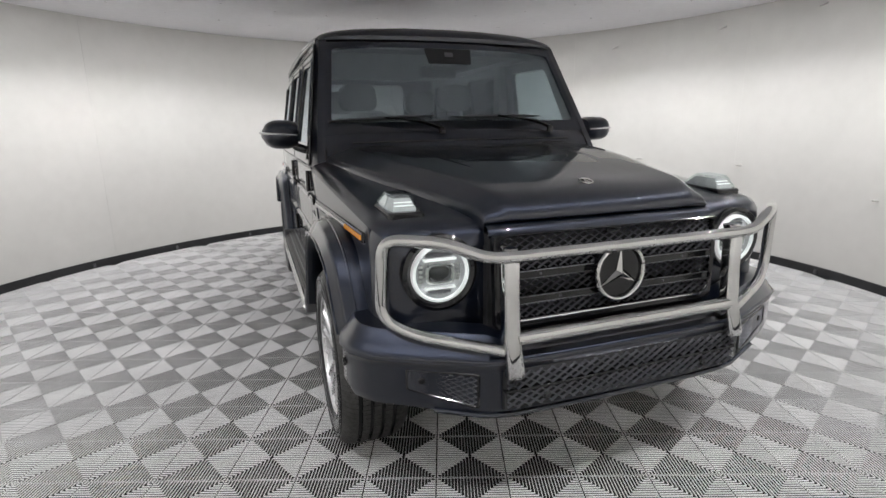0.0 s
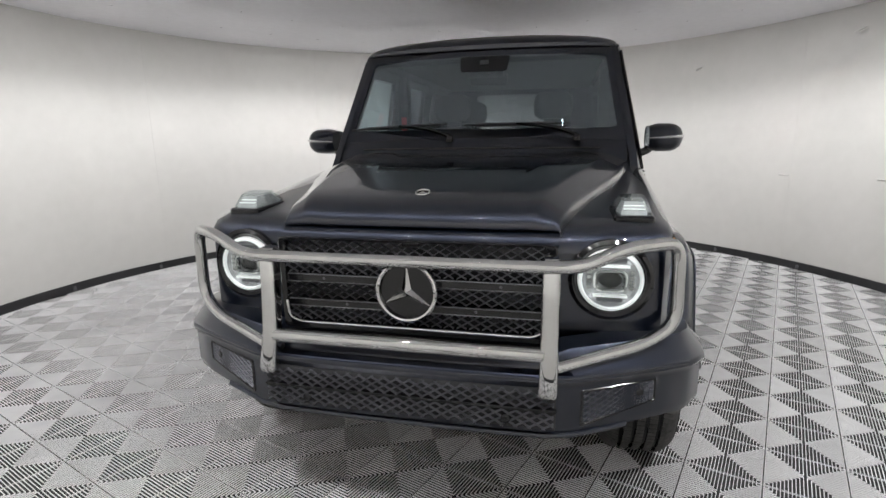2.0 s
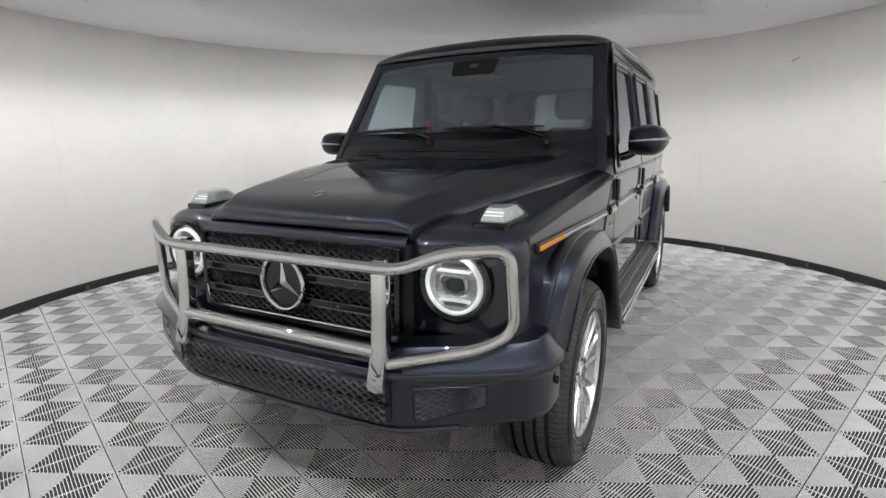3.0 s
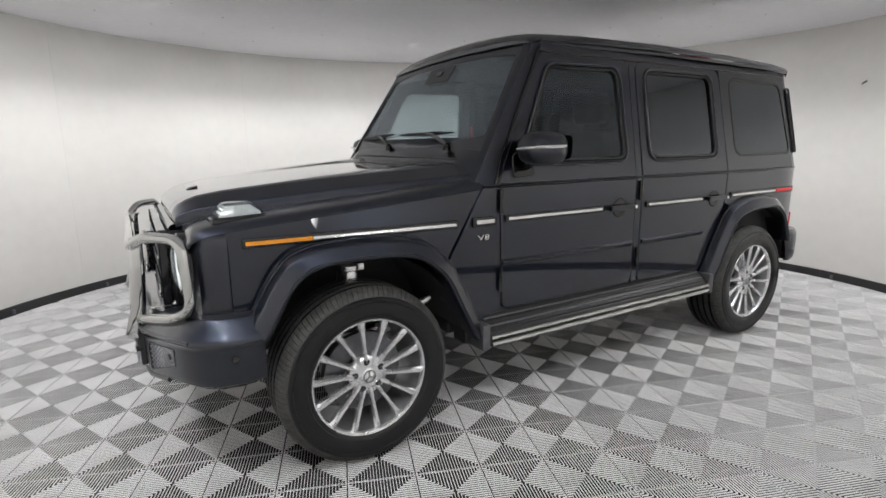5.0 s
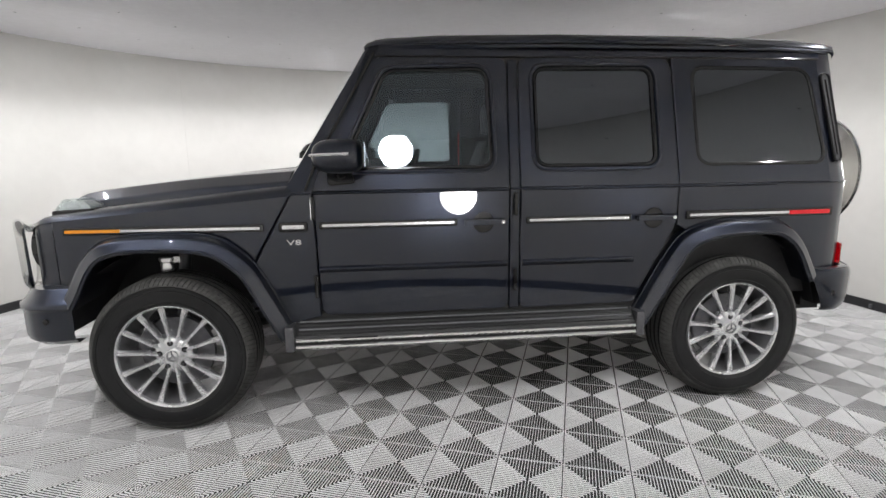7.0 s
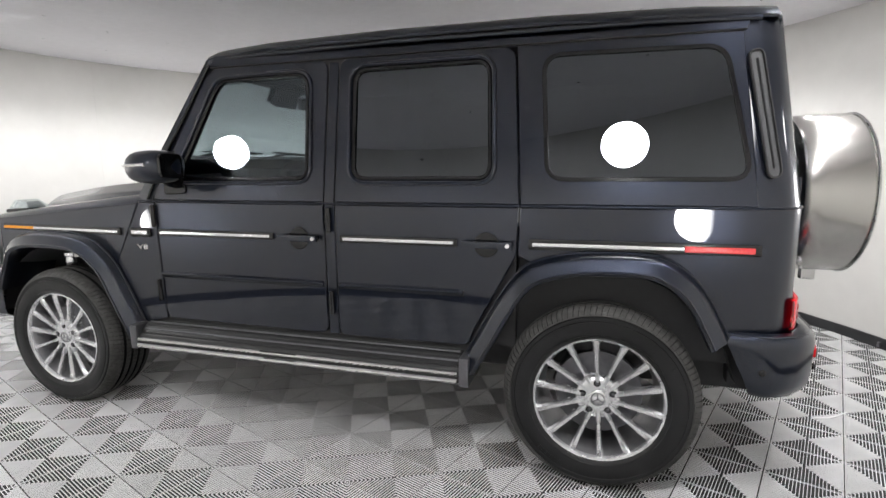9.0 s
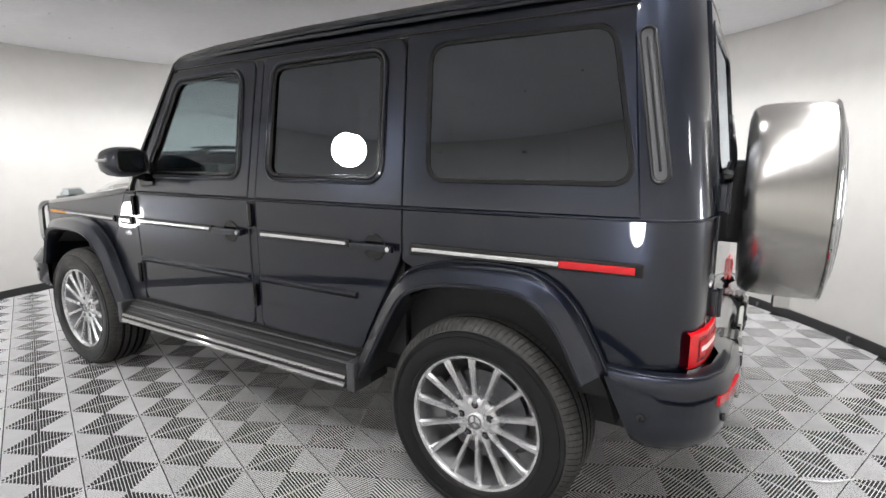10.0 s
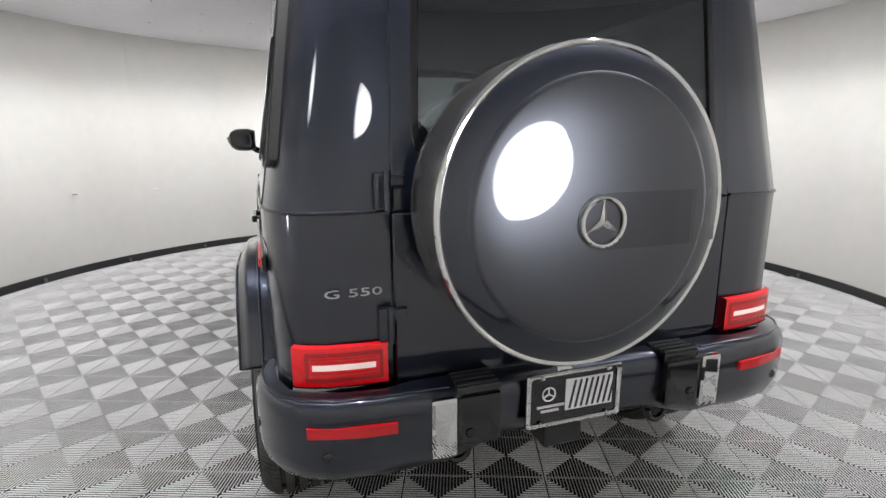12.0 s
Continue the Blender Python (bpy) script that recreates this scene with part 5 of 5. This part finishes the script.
def wheel(name_label):
    w = empty("wheel")
    w.parent = car
    tagged(w, label=name_label)
    part("tyre", lathe(tyre_profile(), 96), RUBBER, w, "black road tyre", smooth=True)
    # tread blocks: shoulder blocks that wrap over the edge, cut ribs between the grooves
    bm = bmesh.new()
    for k in range(104):
        a = 2 * math.pi * k / 104
        for sg in (1, -1):
            prof = ((0.357, 0.1340), (0.368, 0.1240), (0.378, 0.1110), (0.3855, 0.0960), (0.3890, 0.0760))
            rows = []
            for r, t in prof:
                turn = a + (0.6 * t - 0.05) * sg
                c, q = math.cos(turn), math.sin(turn)
                rows.append([(c * x + q * (r + h), sg * t, -q * x + c * (r + h)) for x, h in ((-0.0104, -0.006), (-0.0097, 0.0020), (0.0097, 0.0020), (0.0104, -0.006))])
            join(bm, loft(rows, closed=True, caps=True))
        for t, half, lift in ((-0.044, 0.0145, 0.3890), (0.0, 0.0145, 0.3895), (0.044, 0.0145, 0.3890)):
            add_box(bm, (-0.0103, t - half, -0.004), (0.0103, t + half, 0.0022), 0, Matrix.Rotation(a + 0.6 * t, 4, "Y") @ Matrix.Translation((0, 0, lift)))
    bmesh.ops.recalc_face_normals(bm, faces=bm.faces[:])
    tagged(part("tread_block", bm, TREAD, w, "dusty grey tread"), kind="stuff")
    # raised unreadable sidewall marks
    bm = bmesh.new()
    for a0 in (2.3, 5.2):
        for k in range(9):
            add_box(bm, (-0.004, -0.0015, -0.008), (0.004, 0.0015, 0.008), 0, Matrix.Rotation(a0 + 0.062 * k, 4, "Y") @ Matrix.Translation((0, 0.1402, 0.318)))
    tagged(part("sidewall_mark", bm, RUBBER, w), kind="stuff")
    for r, y in ((0.276, 0.1365), (0.334, 0.1402)):
        part("sidewall_ring", lathe([(r - 0.003, y - 0.003), (r, y + 0.0025), (r + 0.003, y - 0.003)], 72), RUBBER, w, smooth=True)
    rim = part("rim", lathe([(0.243, 0.05), (0.245, 0.116), (0.250, 0.127), (0.258, 0.130), (0.263, 0.124), (0.259, 0.110)], 72), ALLOY, w, "bright alloy rim", smooth=True)
    part("barrel", lathe([(0.245, 0.113), (0.230, 0.06), (0.222, -0.02), (0.228, -0.10)], 64), BARREL, w, smooth=True)
    spoke = loft([[(-wd, y, r), (-wd * 0.55, y + 0.010, r), (wd * 0.55, y + 0.010, r), (wd, y, r), (wd * 0.8, y - 0.03, r), (-wd * 0.8, y - 0.03, r)] for r, wd, y in
                  ((0.060, 0.0095, 0.092), (0.085, 0.0092, 0.097), (0.13, 0.0096, 0.101), (0.185, 0.0115, 0.107), (0.231, 0.0150, 0.112), (0.247, 0.0165, 0.111))], closed=True, caps=True)
    first = part("spoke", spoke, ALLOY, w, "thin machined spoke")
    for k in range(1, 14):
        o = first.copy()
        scene.collection.objects.link(o)
        o.matrix_basis = Matrix.Rotation(2 * math.pi * k / 14, 4, "Y")
    part("hub", lathe([(0.0, 0.100), (0.046, 0.102), (0.072, 0.102), (0.084, 0.097), (0.090, 0.088), (0.091, 0.04)], 40), ALLOY, w, smooth=True)
    part("hub_cap", lathe([(0.0, 0.112), (0.026, 0.111), (0.033, 0.106), (0.035, 0.098)], 32), SILVER, w, smooth=True)
    part("hub_cap_ring", lathe([(0.026 + 0.002 * math.cos(a), 0.112 + 0.002 * math.sin(a)) for a in [2 * math.pi * j / 6 for j in range(6)]], 28, close=True), ALLOYD, w, smooth=True)
    for k in range(3):
        part("cap_arm", box_mesh((-0.0022, 0.108, 0.0), (0.0022, 0.1135, 0.025), 0.0008), ALLOYD, w, m=Matrix.Rotation(2 * math.pi * k / 3, 4, "Y"))
    for k in range(5):
        a = 2 * math.pi * k / 5 + 0.3
        part("wheel_bolt", lathe([(0.0, 0.1070), (0.0062, 0.1066), (0.0070, 0.1040)], 6), ALLOYD, w, m=Matrix.Translation((0.062 * math.cos(a), 0.0, 0.062 * math.sin(a))))
        # raised black disc stands in for the shade of a sunk hole
        part("bolt_hole", lathe([(0.0, 0.1036), (0.0125, 0.1036), (0.0150, 0.1010)], 18), GLOSSB, w, m=Matrix.Translation((0.062 * math.cos(a), 0.0, 0.062 * math.sin(a))))
    part("brake_disc", lathe([(0.06, 0.02), (0.085, 0.024), (0.090, 0.035), (0.175, 0.035), (0.177, 0.010), (0.08, 0.010)], 56), ALLOYD, w, smooth=True)
    bm = loft([[(r * math.cos(a), y, r * math.sin(a)) for r, y in ((0.11, 0.052), (0.182, 0.052), (0.190, 0.03), (0.185, -0.01), (0.11, -0.01))] for a in [0.25 + 0.12 * j for j in range(8)]], closed=True, caps=True)
    part("brake_caliper", bm, ALLOYD, w)
    part("valve", tube([(0.0, 0.116, -0.232), (0.0, 0.128, -0.222)], 0.004, 8), CHROME, w)
    return w


w0 = wheel("multi-spoke alloy wheel with black tyre")
WHEEL_Y = 0.800
w0.matrix_basis = pose(1.447, WHEEL_Y, 0.384, 0, 6.7, 0)
bpy.context.view_layer.update()
for x, s, turn in ((-1.447, 1, 3.4), (1.447, -1, 33), (-1.447, -1, 11)):
    copy_thing(w0, pose(x, s * WHEEL_Y, 0.384, 0, turn, 0 if s > 0 else 180))

# ---- underside ----
part("floor_pan", box_mesh((-2.10, -0.74, 0.42), (0.95, 0.74, 0.56), 0.01), CABIN, car)
part("engine_bay", box_mesh((0.95, -0.42, 0.40), (2.02, 0.42, 1.03), 0.02), CABIN, car)
part("inner_fender", box_mesh((0.86, -0.60, 0.98), (2.06, 0.60, 1.04), 0.01), CABIN, car)
for x in (1.447, -1.447):
    part("axle", tube([(x, -0.70, 0.39), (x, 0.70, 0.39)], 0.05, 14), TRIM, car, smooth=True)
for s in (1, -1):
    can = part("air_canister", lathe([(0.0, 0.0), (0.030, 0.0), (0.034, 0.006), (0.034, 0.050), (0.030, 0.056), (0.040, 0.058), (0.040, 0.074), (0.0, 0.076)], 20, "z"), ALLOY, car, "pale metal canister in the wheel arch", m=pose(1.47, s * 0.79, 0.778), smooth=True)
    part("canister_clip", box_mesh((-0.062, -0.012, 0.048), (-0.030, 0.012, 0.078), 0.004), SILVER, can)
    part("damper", tube([(1.50, s * 0.62, 0.42), (1.42, s * 0.66, 0.95)], 0.03, 12), ALLOYD, car, smooth=True)
    part("link_arm", tube([(1.35, s * 0.55, 0.42), (0.95, s * 0.62, 0.60)], 0.028, 12), ALLOY, car, smooth=True)
    part("rear_chassis_box", box_mesh((-2.10, min(s * 0.45, s * 0.80), 0.46), (-1.93, max(s * 0.45, s * 0.80), 0.70), 0.01), CABIN, car)
part("exhaust_box", box_mesh((-1.95, -0.35, 0.36), (-1.65, 0.35, 0.48), 0.04), TRIM, car)
part("tow_bracket", box_mesh((-2.18, -0.04, 0.40), (-2.02, 0.09, 0.47), 0.008), TRIM, car)
# ---- cabin ----
dash = part("dashboard", loft([[(x, y, z) for x, z in ((0.80, 1.05), (0.795, 1.285), (0.60, 1.285), (0.48, 1.262), (0.42, 1.20), (0.44, 1.05), (0.50, 0.80))] for y in (-0.78, -0.4, 0.0, 0.4, 0.78)], caps=False), CABIN, car, "black dashboard")
part("binnacle", box_mesh((0.40, 0.20, 1.20), (0.58, 0.58, 1.315), 0.03), CABIN, dash)
wheel_ring = part("steering_wheel", lathe([(0.180 + 0.015 * math.cos(a), 0.015 * math.sin(a)) for a in [2 * math.pi * j / 10 for j in range(10)]], 40, "x", close=True), CABIN, car, "black steering wheel", smooth=True, m=pose(0.27, 0.385, 1.185, 0, -22, 0))
part("wheel_boss", lathe([(0.0, -0.03), (0.07, -0.02), (0.075, 0.02), (0.04, 0.05)], 24, "x"), CABIN, wheel_ring, smooth=True)
for a in (0, 180, 270):
    part("wheel_arm", box_mesh((-0.01, 0.06, -0.018), (0.01, 0.175, 0.018), 0.005), CABIN, wheel_ring, m=pose(0, 0, 0, a, 0, 0))


def seat(x, y, belt=False):
    st = empty("seat")
    st.parent = car
    tagged(st, label="grey leather seat with headrest")
    part("cushion", box_mesh((x - 0.20, y - 0.26, 0.70), (x + 0.32, y + 0.26, 0.88), 0.06), LEATHER, st, smooth=True)
    rows = []
    for z, w, t, dx in ((0.82, 0.25, 0.09, 0.0), (1.0, 0.265, 0.085, -0.03), (1.2, 0.26, 0.075, -0.075), (1.35, 0.225, 0.06, -0.11), (1.42, 0.16, 0.045, -0.125)):
        rows.append([(x - 0.20 + dx + t * math.copysign(abs(math.cos(a)) ** 0.6, math.cos(a)), y + w * math.copysign(abs(math.sin(a)) ** 0.5, math.sin(a)), z) for a in [2 * math.pi * j / 20 for j in range(20)]])
    part("backrest", loft(rows, closed=True, caps=True), LEATHER, st, smooth=True)
    rows = []
    for z, w in ((1.475, 0.10), (1.50, 0.135), (1.56, 0.145), (1.635, 0.135), (1.665, 0.10)):
        rows.append([(x - 0.345 + 0.055 * math.cos(a), y + w * math.copysign(abs(math.sin(a)) ** 0.5, math.sin(a)), z) for a in [2 * math.pi * j / 16 for j in range(16)]])
    part("headrest", loft(rows, closed=True, caps=True), LEATHER, st, smooth=True)
    for d in (-0.07, 0.07):
        part("headrest_post", tube([(x - 0.335, y + d, 1.41), (x - 0.345, y + d, 1.49)], 0.006, 8), CHROME, st, smooth=True)
    if belt:
        part("belt", box_mesh((x - 0.165, math.copysign(0.725, y) - 0.020, 0.85), (x - 0.160, math.copysign(0.725, y) + 0.020, 1.50)), REDCLOTH, st, "red seat belt")


seat(-0.02, 0.385)
seat(-0.02, -0.385, True)
seat(-0.92, 0.385)
seat(-0.92, -0.385)
part("cabin_mirror", box_mesh((0.33, -0.12, 1.66), (0.36, 0.12, 1.735), 0.02), CABIN, car)
for s in (1, -1):
    part("b_pillar_trim", box_mesh((-0.30, min(s * 0.70, s * 0.775), 0.60), (-0.20, max(s * 0.70, s * 0.775), 1.80), 0.01), CABIN, car)
    part("door_card", box_mesh((-1.10, min(s * 0.83, s * 0.85), 0.55), (0.73, max(s * 0.83, s * 0.85), 1.15), 0.004), CABIN, car)
    part("door_card_top", box_mesh((-1.95, min(s * 0.80, s * 0.846), 1.15), (0.73, max(s * 0.80, s * 0.846), 1.25), 0.004), CABIN, car)
    part("load_side", box_mesh((-2.05, min(s * 0.70, s * 0.82), 0.55), (-1.10, max(s * 0.70, s * 0.82), 1.24), 0.01), CABIN, car)

# ---- floor: ribbed open plastic tiles over a dark underlay ----
TILE, TURN = 0.28194, radians(-20.155)
E1, E2 = Vector((math.cos(TURN), math.sin(TURN))), Vector((-math.sin(TURN), math.cos(TURN)))
OFF = (0.111, 0.352)
RIBS, RIB_W, RIB_D = 22, 0.0019, 0.0050
floor = tagged(link("floor", lathe([(0.0, 0.0), (ROOM_R + 0.37, 0.0), (ROOM_R + 0.37, -0.05), (0.0, -0.05)], 96, "z"), UNDER, m=pose(ROOM.x, ROOM.y, -RIB_D - 0.004)),
               label="round booth floor of grey ribbed interlocking tiles", category="floor", kind="structure")


def tile_geometry():
    """One tile about its middle: four triangles of ribs, each set square to its own edge, and a thin rim."""
    verts, faces = [], []
    h = TILE / 2 - 0.0016

    def bar(p, q, w, drop):
        p, q = Vector(p), Vector(q)
        o = Vector((-(q - p).y, (q - p).x)).normalized() * w / 2
        n = len(verts)
        for z in (drop, -RIB_D):
            for a in (p + o, q + o, q - o, p - o):
                verts.append((a.x, a.y, z))
        for f in ((0, 1, 2, 3), (4, 5, 1, 0), (6, 7, 3, 2), (5, 6, 2, 1), (7, 4, 0, 3)):
            faces.append([n + i for i in f][::-1])

    for k in range(4):
        c, s = round(math.cos(k * math.pi / 2)), round(math.sin(k * math.pi / 2))
        turn = lambda u, v: (u * c - v * s, u * s + v * c)
        for i in range(RIBS):
            u = -h + (i + 0.5) * 2 * h / RIBS
            if h - abs(u) < 0.004:
                continue
            bar(turn(u, -h + 0.002), turn(u, -max(abs(u), 0.004) - 0.0008), RIB_W, 0.0)
        bar(turn(-h, -h + 0.0018), turn(h, -h + 0.0018), 0.0010, -0.0036)
    return verts, faces


TV, TF = tile_geometry()
tile_mesh = bpy.data.meshes.new("tile")
tile_mesh.from_pydata(TV, [], TF)
tile_mesh.materials.append(RIB)
cells = []
N = 16
for i in range(-N, N):
    for j in range(-N, N):
        c = E1 * TILE * (i + 0.5 + OFF[0]) + E2 * TILE * (j + 0.5 + OFF[1])
        if (c - ROOM.xy).length < wall_r(math.atan2(c.y - ROOM.y, c.x - ROOM.x)) + 0.10:
            cells.append(c)
# nearest the walked half ring first
cells.sort(key=lambda c: abs((c - ROOM.xy).length - 2.6) + (0.0 if c.y > -0.6 else 1.5))
rest_v, rest_f = [], []
for n, c in enumerate(cells):
    if n < 300:
        ob = new("tile", tile_mesh)
        ob.parent = floor
        ob.matrix_parent_inverse = floor.matrix_basis.inverted()
        ob.matrix_basis = pose(c.x, c.y, 0, 0, 0, math.degrees(TURN))
    else:
        k = len(rest_v)
        rest_v += [(c.x + E1.x * x + E2.x * y, c.y + E1.y * x + E2.y * y, z) for x, y, z in TV]
        rest_f += [[k + i for i in f] for f in TF]
me = bpy.data.meshes.new("tiles")
me.from_pydata(rest_v, [], rest_f)
me.materials.append(RIB)
rest = tagged(new("tiles", me), label="grey ribbed floor tiles further off", kind="stuff")
rest.parent = floor
rest.matrix_parent_inverse = floor.matrix_basis.inverted()
thread = link("thread", tube(smooth_path([(-2.52, 0.02, 0.004), (-2.62, -0.02, 0.004), (-2.72, -0.10, 0.004)]), 0.003, 6), WHITEP)
tagged(thread, label="short white thread lying on the tiles", category="thread")
